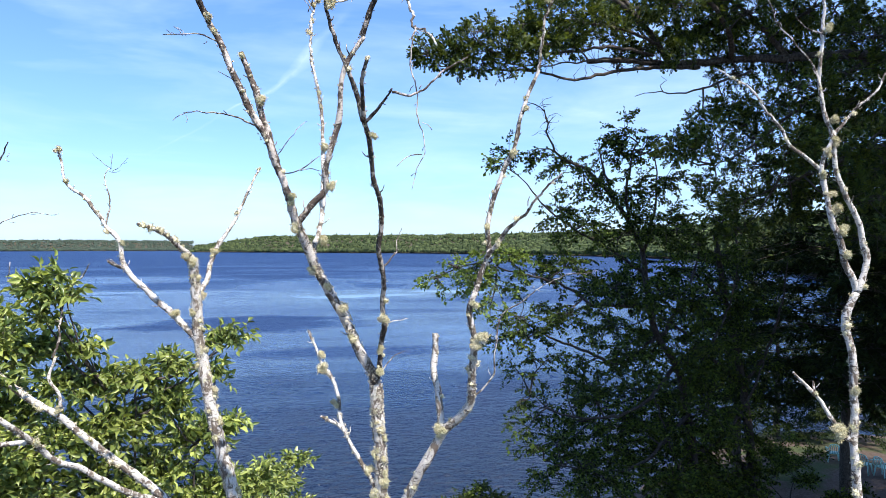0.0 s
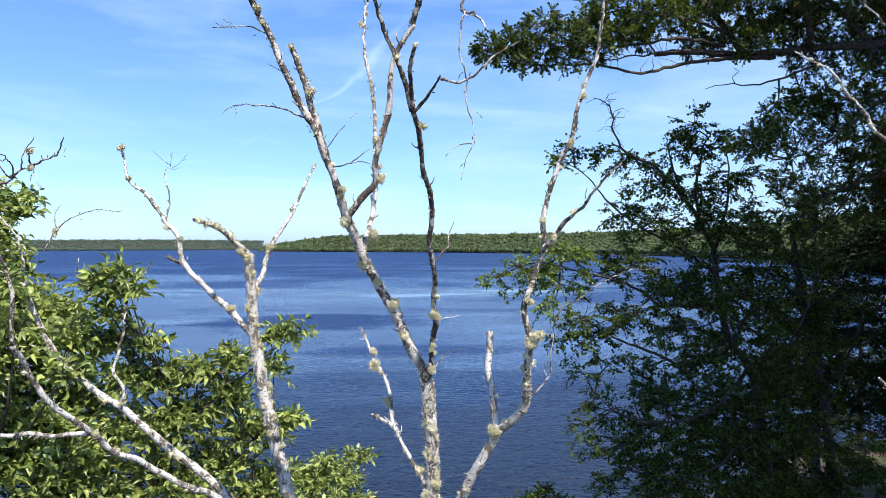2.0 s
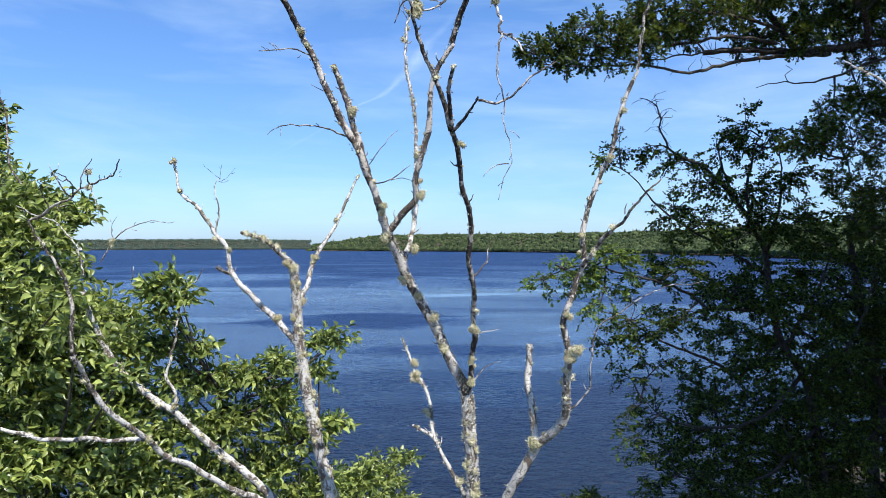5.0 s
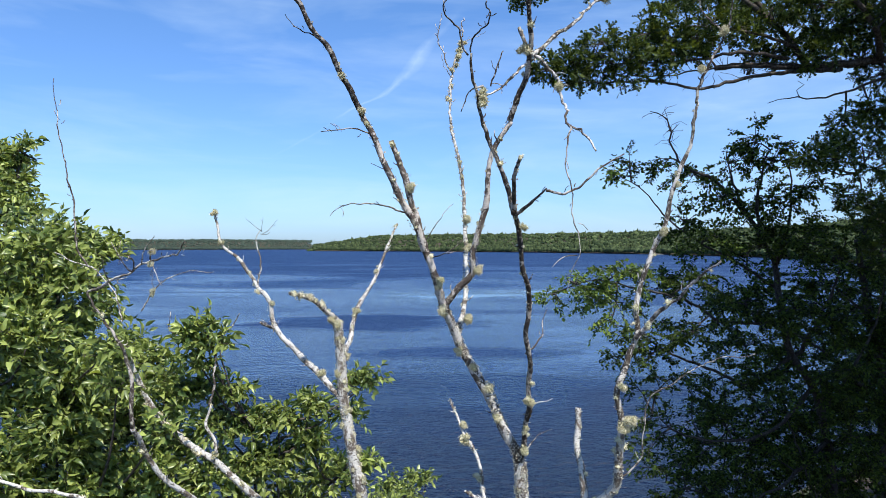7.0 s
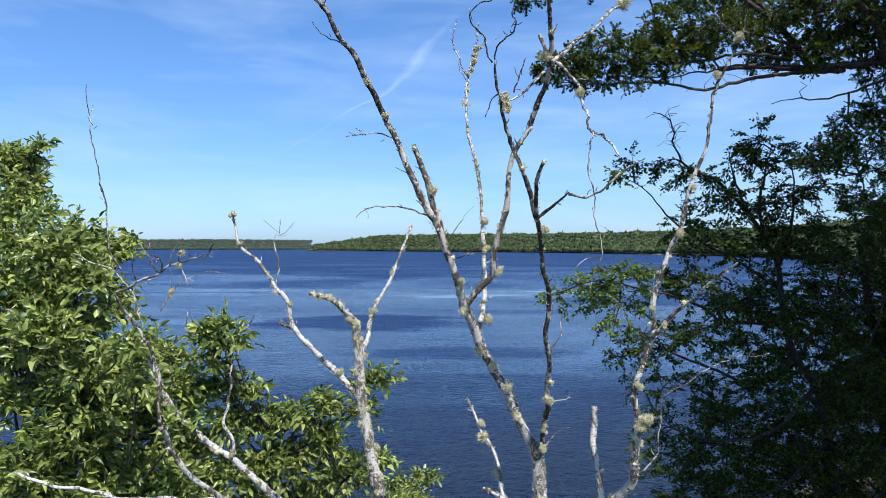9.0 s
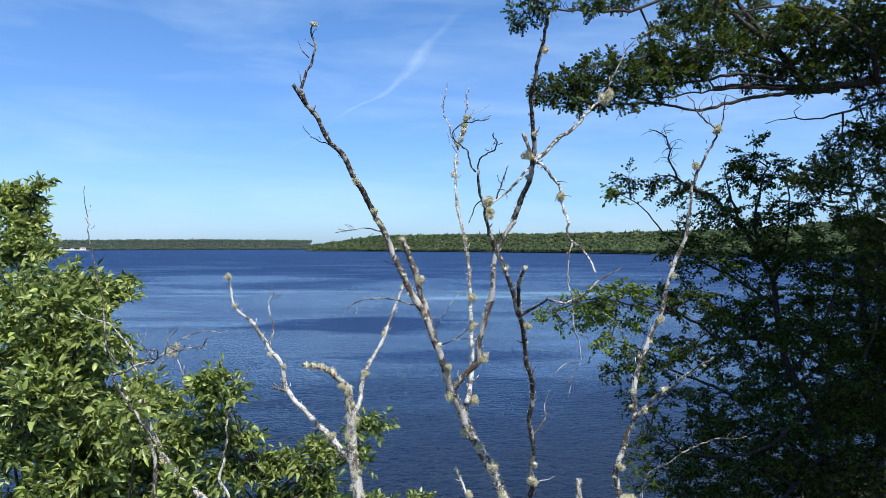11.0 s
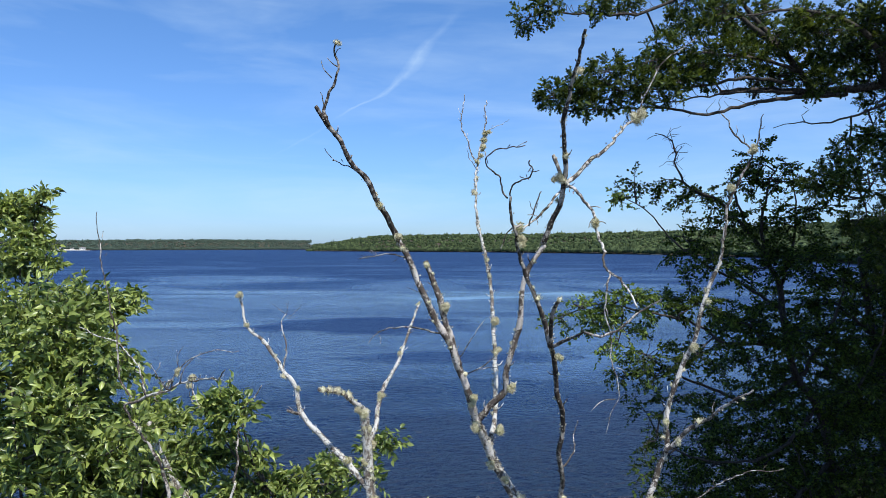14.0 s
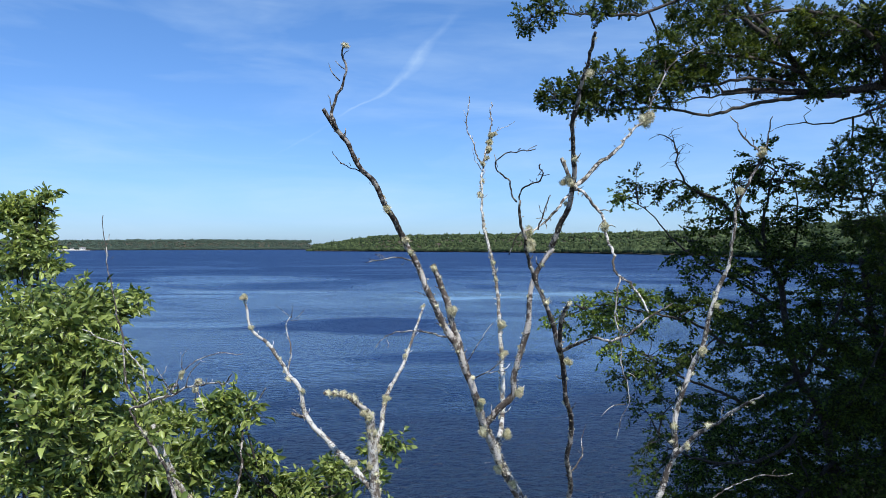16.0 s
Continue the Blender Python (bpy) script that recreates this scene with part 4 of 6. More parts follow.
BIRCH_N.append(("armR", 0.008, 0.004, [(2.28, 2.88, 11.52), (2.35, 2.87, 11.60), (2.45, 2.85, 11.70), (2.52, 2.84, 11.80)]))
BIRCH_N.append(("thin", 0.004, 0.002, [(2.22, 2.89, 11.73), (2.16, 2.90, 11.88), (2.03, 2.92, 12.03), (1.97, 2.93, 12.14)]))
BIRCH_N.append(("low", 0.011, 0.006, [(2.37, 2.86, 10.10), (2.30, 2.87, 10.16), (2.24, 2.88, 10.26), (2.20, 2.89, 10.32), (2.09, 2.91, 10.42)]))
BIRCH_N.append(("stub", 0.006, 0.004, [(2.20, 2.89, 10.32), (2.19, 2.89, 10.38)]))
BIRCH_N.append(("top", 0.004, 0.0015, [(2.23, 2.89, 11.98), (2.15, 2.90, 12.02), (2.10, 2.91, 12.11)]))
TUFTS_A = [(-1.427, 3.941, 11.510, 1.4), (-1.376, 3.900, 11.348, 1.1), (-1.143, 3.786, 11.081, 1.0), (-1.055, 3.741, 11.023, 1.0), (-0.773, 3.608, 10.680, 1.6), (-0.606, 3.778, 10.983, 1.5), (-0.717, 3.532, 10.957, 1.6), (-0.514, 3.913, 11.187, 1.1), (-0.638, 3.538, 10.516, 1.0), (-0.597, 3.536, 10.376, 1.1), (-0.630, 3.551, 10.600, 1.0), (-0.531, 3.515, 9.944, 1.2), (-0.450, 3.514, 9.746, 1.2), (-0.683, 3.560, 10.939, 1.9), (-0.662, 3.556, 10.854, 1.4), (-0.641, 3.591, 10.767, 1.5)]
TUFTS_A += [(-0.668, 3.549, 10.684, 1.4), (-0.620, 3.539, 10.488, 1.5), (-0.643, 3.535, 10.418, 1.4), (-0.582, 3.533, 10.302, 1.6), (-0.598, 3.524, 10.209, 1.4), (-0.546, 3.529, 10.148, 1.5), (-0.556, 3.518, 10.070, 1.5), (-0.511, 3.524, 10.009, 1.2), (-0.506, 3.513, 9.846, 1.4), (-0.461, 3.511, 9.805, 1.5), (-0.499, 3.513, 9.930, 1.1)]
TUFTS_M = [(0.029, 2.823, 10.762, 1.8), (-0.015, 2.810, 10.841, 1.2), (0.085, 2.847, 10.636, 1.4), (-0.155, 2.722, 11.183, 1.5), (-0.150, 2.745, 11.077, 1.5), (-0.078, 2.794, 10.910, 1.2), (-0.045, 2.868, 11.034, 1.4), (0.202, 2.769, 10.720, 1.5), (0.199, 2.838, 10.581, 1.2), (-0.051, 3.161, 10.518, 1.2), (-0.041, 3.127, 10.463, 1.6), (0.007, 3.029, 10.327, 1.2), (0.156, 2.900, 10.077, 1.5), (0.215, 2.882, 10.061, 1.2), (-0.033, 3.164, 11.455, 1.5), (-0.005, 2.697, 11.240, 1.4)]
TUFTS_M += [(-0.265, 2.695, 11.549, 1.1), (-0.335, 2.694, 11.719, 0.9), (0.182, 2.870, 10.485, 1.5), (0.198, 2.883, 10.254, 1.4), (0.205, 2.883, 10.208, 1.2), (0.180, 2.885, 10.151, 1.4), (0.198, 2.881, 10.129, 1.2), (0.208, 2.881, 10.025, 1.5), (0.178, 2.882, 9.975, 1.6), (0.214, 2.879, 9.963, 1.5), (0.192, 2.884, 10.277, 1.2), (0.178, 2.885, 10.334, 1.2)]
TUFTS_M2 = [(0.153, 2.552, 12.039, 1.5), (0.494, 2.715, 12.303, 1.9), (0.187, 2.315, 12.379, 1.0), (0.001, 2.416, 11.846, 1.6), (0.001, 2.330, 11.807, 1.4), (0.255, 2.395, 11.875, 1.2), (-0.049, 3.689, 12.392, 1.1), (-0.094, 3.582, 12.229, 1.0), (-0.117, 3.492, 12.062, 1.0), (-0.028, 3.164, 11.448, 1.1), (-0.027, 3.094, 11.322, 1.2), (-0.047, 2.856, 11.030, 1.4), (-0.633, 2.37, 12.488, 0.8), (-0.040, 3.695, 12.40, 1.3), (-0.047, 3.68, 12.36, 1.5), (-0.060, 3.655, 12.31, 1.2), (-0.072, 3.63, 12.265, 1.0), (-0.503, 2.522, 11.940, 1.0), (-0.440, 2.591, 11.828, 1.0), (-0.266, 2.695, 11.560, 1.2)]
TUFTS_M2 += [(0.144, 2.468, 11.395, 1.0)]
TUFTS_R = [(0.595, 2.798, 10.626, 2.1), (0.581, 2.801, 10.604, 1.6), (0.462, 2.989, 10.210, 1.8), (0.573, 2.793, 10.764, 1.2), (0.625, 2.780, 11.085, 0.9), (0.728, 2.769, 11.380, 1.0), (0.661, 2.739, 11.017, 0.9)]
TUFTS_R2 = [(0.879, 2.765, 12.020, 1.2), (0.976, 2.779, 12.179, 1.4), (0.736, 2.769, 11.391, 1.0), (0.786, 2.764, 11.571, 0.9)]
TUFTS_L = [(-1.455, 4.014, 10.125, 1.4), (-1.814, 4.019, 11.050, 1.0), (-1.172, 4.080, 9.795, 1.1), (-1.308, 4.052, 9.950, 1.0), (-1.180, 3.026, 10.214, 1.0)]
TUFTS_L2 = [(-1.810, 4.019, 11.073, 1.1), (-1.195, 2.547, 11.308, 1.0), (-1.242, 2.640, 11.260, 0.8)]
TUFTS_N = [(2.277, 2.861, 10.165, 2.4), (2.308, 2.856, 10.132, 1.9), (2.271, 2.859, 11.176, 1.8), (2.257, 2.866, 11.238, 1.6), (2.305, 2.856, 11.084, 1.8), (2.332, 2.849, 10.969, 1.5), (2.360, 2.843, 10.349, 1.6), (2.235, 2.867, 12.008, 1.5), (2.255, 2.863, 11.590, 1.6), (2.266, 2.861, 11.486, 1.5), (2.238, 2.865, 11.434, 1.4), (2.212, 2.869, 11.331, 1.4), (2.413, 2.845, 10.820, 1.0)]
TREE_A = birch(BIRCH_A, on_ground(0.15, 3.3), "dead white birch with crusty lichen and broken top", 11, 1.0)
TREE_M = birch(BIRCH_M, on_ground(0.3, 2.9), "dead birch with forked bare limbs and beard lichen", 23, 1.0)
TREE_R = birch(BIRCH_R, on_ground(-0.15, 3.45), "dead birch stem with a broken white side limb", 37, 0.8, 0.6)
TREE_L = birch(BIRCH_L, on_ground(0.0, 4.1), "leaning dead birch limbs among green shrub leaves", 41, 0.6, 0.3)
TREE_N = birch(BIRCH_N, on_ground(2.5, 2.9), "forked dead birch with hanging tufts of lichen", 53, 1.0, 0.22)
for tree, places in ((TREE_A, TUFTS_A), (TREE_M, TUFTS_M), (TREE_M, TUFTS_M2), (TREE_R, TUFTS_R), (TREE_R, TUFTS_R2), (TREE_L, TUFTS_L), (TREE_L, TUFTS_L2), (TREE_N, TUFTS_N)):
    for n, (x, y, z, size) in enumerate(places):
        big_tuft(tree, (x, y, z), size, n * 0.7 + x)


# ------------------------------------------------------------------ leafy shrubs
def shrub(name, base, clumps, label, leaf, seed, density=1.0, group="", green=None):
    """Stems from the base to each clump of leaves; clumps: x, y, z, radius."""
    bush = thing(name, base, label, "shrub", group)
    fol = Foliage(seed, leaf, 6, leaf * 0.42, 0.55, 0.45, lean=(0.06, -0.25, 0), toss=0.72)
    rng = fol.rng
    base_v = Vector(base)
    stems = []
    groups = max(2, len(clumps) // 5)
    for g in range(groups):
        x, y, z, r = clumps[g * len(clumps) // groups]
        top = Vector((x, y, z))
        foot = base_v + Vector((rng.normal(0, 0.15), rng.normal(0, 0.15), -0.2))
        line = spline([foot, foot.lerp(top, 0.4) + Vector((rng.normal(0, 0.2), rng.normal(0, 0.2), 0.6)), foot.lerp(top, 0.8) + Vector((0, 0, 0.2)), top], 0.12)
        v, f = tube_data(line, 0.035, 0.006, 8, 0.15, 0.01, seed + g)
        part("stem", mesh_of("stem", v, f, BARK_OAK), bush)
        stems.extend(line[len(line) // 2:])
    wood = Heap()
    for n, (x, y, z, r) in enumerate(clumps):
        c = Vector((x, y, z))
        near = min(stems, key=lambda q: (q - c).length + 0.8 * max(0, q.z - z + 0.3))
        bend = near.lerp(c, 0.5) + Vector((rng.normal(0, 0.06), rng.normal(0, 0.06), -0.08))
        v, f = tube_data(spline([near, bend, c], 0.1), 0.011, 0.004, 6, 0.15, 0.01, seed + n)
        wood.add(v, f)
        count = int(density * 105 * (r / 0.4) ** 2 * (0.075 / leaf) ** 1.0) + 5
        for _ in range(count):
            d = rng.normal(0, 1, 3)
            d /= np.linalg.norm(d)
            if d[2] < -0.35:
                d[2] *= -0.6
            start = np.array(c) + d * max(0.05, r - 2.4 * leaf) * rng.uniform(0.2, 1.0) ** 0.6
            fol.twig(start, d + np.array((0, 0, 0.25)) + rng.normal(0, 0.3, 3), max(0.12, 0.75 * r))
    tagged(part("branch", wood.mesh("branch", BARK_OAK), bush), kind="stuff")
    tagged(part("twig", fol.twigs.mesh("twig", BARK_OAK), bush), kind="stuff")
    part("crown", fol.mesh("crown", SMALL if green else OVATE, green or LEAF_SHRUB, 1.0 if green else 0.86), bush)
    return bush


CLUMPS_FRONT = [(-2.95, 4.50, 11.21, 0.47), (-2.88, 5.00, 11.30, 0.35), (-2.89, 4.80, 10.62, 0.46), (-3.14, 4.70, 10.34, 0.45), (-2.53, 4.70, 10.30, 0.39), (-2.67, 4.60, 11.00, 0.40), (-2.34, 4.70, 10.53, 0.27), (-2.03, 4.50, 10.33, 0.30), (-2.00, 4.70, 10.38, 0.19), (-2.41, 4.27, 10.25, 0.33), (-2.34, 4.27, 9.71, 0.41), (-2.03, 4.47, 9.65, 0.42), (-2.46, 4.87, 9.84, 0.46), (-2.19, 4.97, 10.06, 0.26), (-1.85, 4.47, 9.47, 0.35), (-2.41, 4.27, 9.37, 0.33)]
CLUMPS_FRONT += [(-2.14, 4.46, 9.18, 0.42)]
CLUMPS_UNDER = [(-2.70, 4.90, 9.40, 0.48), (-3.10, 5.20, 9.70, 0.50), (-2.20, 5.10, 9.00, 0.48), (-2.60, 4.70, 8.80, 0.45)]
CLUMPS_OVER = [(-1.72, 3.88, 10.27, 0.10), (-1.92, 3.83, 10.55, 0.13), (-1.99, 3.83, 10.75, 0.13), (-2.62, 4.15, 10.72, 0.34), (-2.95, 4.30, 10.92, 0.34), (-2.40, 4.25, 10.50, 0.28)]
CLUMPS_SIDE = [(-3.17, 4.76, 10.62, 0.38), (-2.88, 4.36, 10.28, 0.35), (-2.52, 4.16, 10.09, 0.37), (-2.68, 3.96, 9.99, 0.35), (-2.46, 4.66, 10.14, 0.33), (-2.10, 4.36, 9.85, 0.31), (-2.80, 4.96, 10.42, 0.35), (-2.00, 4.76, 9.91, 0.25), (-2.71, 3.95, 9.70, 0.39), (-2.39, 4.15, 9.68, 0.41)]
CLUMPS_MID = [(-1.66, 4.47, 10.81, 0.12), (-1.74, 4.47, 10.72, 0.16), (-1.58, 4.47, 10.70, 0.12), (-1.69, 4.47, 10.56, 0.12), (-1.53, 4.67, 10.34, 0.15), (-1.26, 4.77, 10.13, 0.19), (-1.06, 4.87, 10.19, 0.18), (-0.75, 4.92, 10.34, 0.14), (-0.65, 4.92, 10.38, 0.09), (-0.79, 4.92, 10.13, 0.13), (-1.45, 4.77, 10.09, 0.19), (-1.64, 4.67, 10.11, 0.24), (-1.79, 4.67, 10.34, 0.18)]
CLUMPS_MIDLOW = [(-1.70, 5.20, 8.80, 0.42), (-1.25, 5.40, 8.65, 0.40), (-1.09, 4.87, 9.92, 0.23), (-1.34, 4.77, 9.79, 0.31), (-1.64, 4.67, 9.74, 0.32), (-0.92, 4.97, 9.66, 0.26), (-0.70, 5.06, 9.72, 0.14), (-1.17, 4.86, 9.41, 0.34), (-1.49, 4.66, 9.40, 0.36), (-0.82, 5.06, 9.27, 0.26), (-0.61, 5.66, 9.11, 0.27), (-1.00, 4.96, 9.10, 0.34), (-1.29, 4.86, 9.02, 0.34)]
CLUMPS_BACK = [(-4.07, 6.36, 12.12, 0.20), (-3.91, 6.36, 12.24, 0.11), (-4.25, 6.36, 12.09, 0.22), (-3.93, 6.26, 11.77, 0.23), (-4.14, 6.26, 11.52, 0.28), (-3.07, 5.86, 11.34, 0.16), (-2.91, 5.86, 11.36, 0.10), (-3.31, 5.86, 11.27, 0.22), (-2.93, 5.76, 11.24, 0.23), (-3.16, 5.66, 11.08, 0.30), (-3.65, 5.86, 11.22, 0.31), (-3.83, 5.76, 10.94, 0.36), (-3.23, 5.36, 10.79, 0.33), (-2.83, 5.36, 10.79, 0.28), (-2.48, 5.16, 10.56, 0.25), (-2.19, 4.96, 10.51, 0.20)]
CLUMPS_BACK += [(-4.19, 6.30, 12.10, 0.22), (-3.98, 6.30, 12.20, 0.10), (-4.21, 6.30, 11.99, 0.33), (-3.95, 6.20, 11.89, 0.23), (-3.95, 6.30, 12.07, 0.12), (-3.99, 6.10, 11.64, 0.32), (-3.68, 6.00, 11.61, 0.16)]
CLUMPS_SHORE = [(3.48, 16.04, 5.28, 0.31), (3.09, 16.04, 5.11, 0.35), (3.74, 16.04, 4.98, 0.42), (2.76, 16.04, 4.85, 0.42), (3.35, 16.04, 4.66, 0.70), (4.00, 16.04, 4.53, 0.70)]
CLUMPS_LOW = [(-0.80, 9.36, 8.05, 0.31), (-0.52, 9.66, 8.07, 0.24), (-0.36, 9.66, 8.11, 0.12), (-0.65, 9.36, 7.82, 0.33), (-0.99, 9.06, 7.78, 0.47), (-0.57, 9.36, 7.44, 0.49), (-1.06, 9.06, 7.34, 0.55)]
CLUMPS_SLENDER_TOP = [(6.7, 15.3, 13.6, 0.61), (7.2, 15.5, 13.3, 0.69), (6.3, 15.6, 13.2, 0.56), (5.5, 15.9, 12.9, 0.64), (4.7, 15.5, 13.0, 0.35), (4.1, 15.8, 12.9, 0.39), (3.2, 14.2, 12.7, 0.18), (5.8, 15.0, 12.4, 0.73), (7.2, 15.9, 12.3, 0.85), (7.9, 15.3, 12.6, 0.68), (5.2, 15.8, 12.0, 0.70), (5.4, 14.4, 11.5, 0.77), (6.7, 15.0, 11.3, 0.94), (7.4, 14.6, 11.4, 0.91), (8.4, 15.1, 11.1, 0.81), (4.5, 15.2, 10.4, 0.61)]
CLUMPS_SLENDER_TOP += [(4.9, 14.2, 10.6, 0.69), (3.5, 13.4, 10.7, 0.38), (3.0, 13.4, 10.9, 0.26), (2.7, 13.8, 10.5, 0.31), (2.1, 13.7, 10.4, 0.22), (3.1, 13.4, 9.9, 0.38), (2.8, 13.7, 10.1, 0.29), (2.4, 13.3, 10.6, 0.19), (3.0, 13.6, 10.4, 0.27)]
CLUMPS_SLENDER_LOW = [(4.1, 14.4, 9.5, 0.58), (4.9, 14.2, 9.5, 0.76), (6.6, 15.7, 10.1, 0.98), (7.0, 14.5, 10.0, 1.04), (8.0, 14.5, 9.8, 0.91), (3.8, 15.9, 8.7, 0.43), (4.2, 15.7, 8.2, 0.42), (4.6, 14.7, 8.5, 0.65), (6.0, 15.9, 8.2, 0.99), (6.8, 15.1, 8.5, 1.08), (8.1, 15.4, 8.3, 1.23), (4.0, 14.5, 7.7, 0.36), (4.8, 15.8, 7.2, 0.56), (5.6, 15.4, 7.0, 0.82), (6.9, 15.9, 6.8, 1.27), (8.3, 15.7, 6.7, 1.40)]
CLUMPS_SLENDER_LOW += [(4.4, 14.7, 6.6, 0.42), (5.0, 14.8, 6.1, 0.66), (5.9, 14.4, 5.9, 1.16), (7.3, 14.4, 5.7, 1.41), (8.4, 14.3, 8.8, 0.76), (8.7, 14.7, 7.2, 1.05), (8.9, 15.2, 5.5, 1.09), (4.1, 14.2, 7.2, 0.50), (5.1, 15.4, 6.5, 0.69), (5.5, 14.7, 6.1, 0.79), (4.6, 14.7, 5.8, 0.59), (5.4, 15.6, 7.7, 0.70), (5.9, 15.0, 7.5, 0.80), (4.2, 14.7, 9.0, 0.46)]
CLUMPS_SLENDER_BACK = [(7.0, 17.6, 9.8, 0.94), (8.3, 17.9, 10.5, 0.96), (9.4, 17.3, 10.3, 1.08), (10.8, 17.8, 10.7, 0.95), (8.1, 19.0, 8.6, 1.19), (9.5, 19.0, 8.4, 1.35), (10.5, 18.3, 8.8, 1.31), (11.4, 18.0, 9.4, 1.13), (6.8, 17.7, 7.4, 0.95), (7.8, 17.2, 7.3, 1.23), (9.2, 17.6, 7.2, 1.41), (11.1, 18.6, 7.3, 1.49), (12.0, 18.8, 8.1, 1.34), (6.3, 17.8, 5.9, 0.79), (7.8, 18.6, 5.3, 1.33), (9.1, 18.6, 5.2, 1.49)]
CLUMPS_SLENDER_BACK += [(10.4, 18.4, 5.4, 1.64), (11.6, 18.4, 6.0, 1.48), (7.0, 18.5, 4.1, 1.32), (8.2, 17.8, 4.1, 1.43), (10.0, 18.4, 3.7, 1.65), (10.9, 17.6, 4.5, 1.57), (9.4, 18.0, 11.5, 0.80), (10.9, 18.6, 11.8, 0.75)]
CLUMPS_OAK = [(1.9, 13.0, 14.5, 0.27), (2.5, 13.3, 14.5, 0.37), (2.5, 12.3, 14.9, 0.30), (3.3, 13.8, 15.2, 0.38), (2.9, 12.2, 14.4, 0.34), (4.0, 13.4, 14.6, 0.39), (4.7, 13.6, 14.6, 0.30), (3.6, 12.2, 15.2, 0.34), (4.6, 13.5, 15.3, 0.52), (5.1, 12.8, 15.3, 0.58), (6.1, 13.1, 15.8, 0.69), (6.4, 12.2, 15.5, 0.73), (7.2, 12.3, 15.8, 0.73), (4.9, 12.5, 14.7, 0.37), (6.3, 13.7, 15.1, 0.48), (6.7, 12.5, 14.7, 0.44)]
CLUMPS_OAK += [(7.9, 13.4, 15.1, 0.66), (4.9, 13.7, 16.1, 0.53), (5.7, 13.7, 16.3, 0.58), (1.3, 12.8, 16.0, 0.21), (1.7, 12.8, 16.2, 0.27), (2.5, 13.1, 16.3, 0.36), (3.3, 13.5, 16.5, 0.28)]
CLUMPS_OAK_EDGE = [(10.6, 15.1, 16.3, 0.72), (12.1, 15.6, 16.6, 0.79), (13.1, 15.5, 16.6, 0.79), (11.6, 15.8, 15.5, 0.76), (12.0, 14.7, 15.3, 0.75), (13.7, 15.6, 15.5, 0.80), (10.8, 15.0, 14.2, 0.67), (11.9, 15.1, 14.3, 0.76), (13.1, 15.3, 14.3, 0.78), (12.0, 15.8, 13.2, 0.76), (12.6, 15.0, 13.2, 0.76), (13.7, 15.6, 12.4, 0.73), (8.9, 14.4, 13.8, 0.49), (9.0, 14.0, 13.4, 0.53), (9.1, 14.0, 12.7, 0.58), (8.7, 13.8, 12.0, 0.52)]
CLUMPS_OAK_EDGE += [(8.5, 13.7, 11.3, 0.47), (9.5, 13.6, 11.7, 0.63), (4.4, 13.3, 16.5, 0.42), (7.8, 13.8, 13.7, 0.34), (7.4, 12.5, 13.0, 0.52), (6.8, 12.3, 12.9, 0.39), (7.4, 13.8, 13.3, 0.24), (7.9, 13.1, 13.8, 0.50), (6.7, 12.9, 12.9, 0.34), (7.4, 12.6, 12.2, 0.53), (8.5, 11.6, 13.9, 0.71), (9.6, 11.8, 14.2, 0.83), (9.6, 11.2, 12.9, 0.83), (8.8, 11.2, 12.5, 0.70), (7.7, 10.8, 12.8, 0.50), (10.2, 11.8, 15.1, 0.83)]
CLUMPS_OAK_EDGE += [(9.2, 10.5, 11.8, 0.75), (8.7, 11.4, 15.4, 0.88), (7.8, 12.1, 15.5, 0.74), (8.2, 13.3, 14.6, 0.55), (9.4, 14.1, 14.1, 0.64), (11.3, 14.1, 15.8, 0.99), (9.9, 13.8, 15.3, 0.85), (11.7, 13.8, 14.4, 0.97), (11.3, 12.8, 12.6, 0.90), (10.3, 13.4, 12.1, 0.78), (9.3, 13.1, 12.4, 0.50), (11.8, 13.9, 11.2, 0.87), (7.9, 13.6, 15.5, 0.62), (11.9, 13.2, 14.9, 0.94)]
CLUMPS_OAK_FILL = [(8.08, 13.4, 15.66, 0.45), (9.05, 13.8, 15.35, 0.4), (9.35, 13.2, 15.62, 0.5), (9.69, 13.6, 14.91, 0.4), (7.38, 13.6, 15.66, 0.4), (6.89, 13.8, 15.2, 0.3), (6.05, 13.5, 15.65, 0.4), (5.29, 13.3, 15.35, 0.35), (4.58, 13.2, 14.97, 0.28), (5.87, 13.6, 15.06, 0.25)]
CLUMPS_OAK_INNER = [(4.7, 14.9, 16.4, 0.42), (6.2, 14.7, 16.2, 0.51), (8.1, 14.9, 15.9, 0.52), (4.5, 11.8, 15.8, 0.45), (6.0, 11.8, 15.7, 0.45), (8.8, 14.6, 16.3, 0.51), (4.0, 14.0, 15.4, 0.31)]
shrub("alder_bush", on_ground(-2.2, 4.0), CLUMPS_FRONT + CLUMPS_SIDE + CLUMPS_OVER + CLUMPS_UNDER, "leafy green shrub with sunlit pointed leaves", 0.066, 61, 1.2, "shrubs")
shrub("alder_bush", on_ground(-1.2, 4.6), CLUMPS_MIDLOW + CLUMPS_MID[::-1], "leafy green shrub with an upright leafy sprout", 0.064, 62, 1.6, "shrubs")
shrub("alder_bush", on_ground(-3.5, 6.0), CLUMPS_BACK, "tall leafy green shrub against the sky", 0.068, 63, 1.1, "shrubs")
shrub("alder_bush", on_ground(-1.0, 8.8), CLUMPS_LOW, "low leafy green shrub at the waterside", 0.08, 64, 0.8, "shrubs")
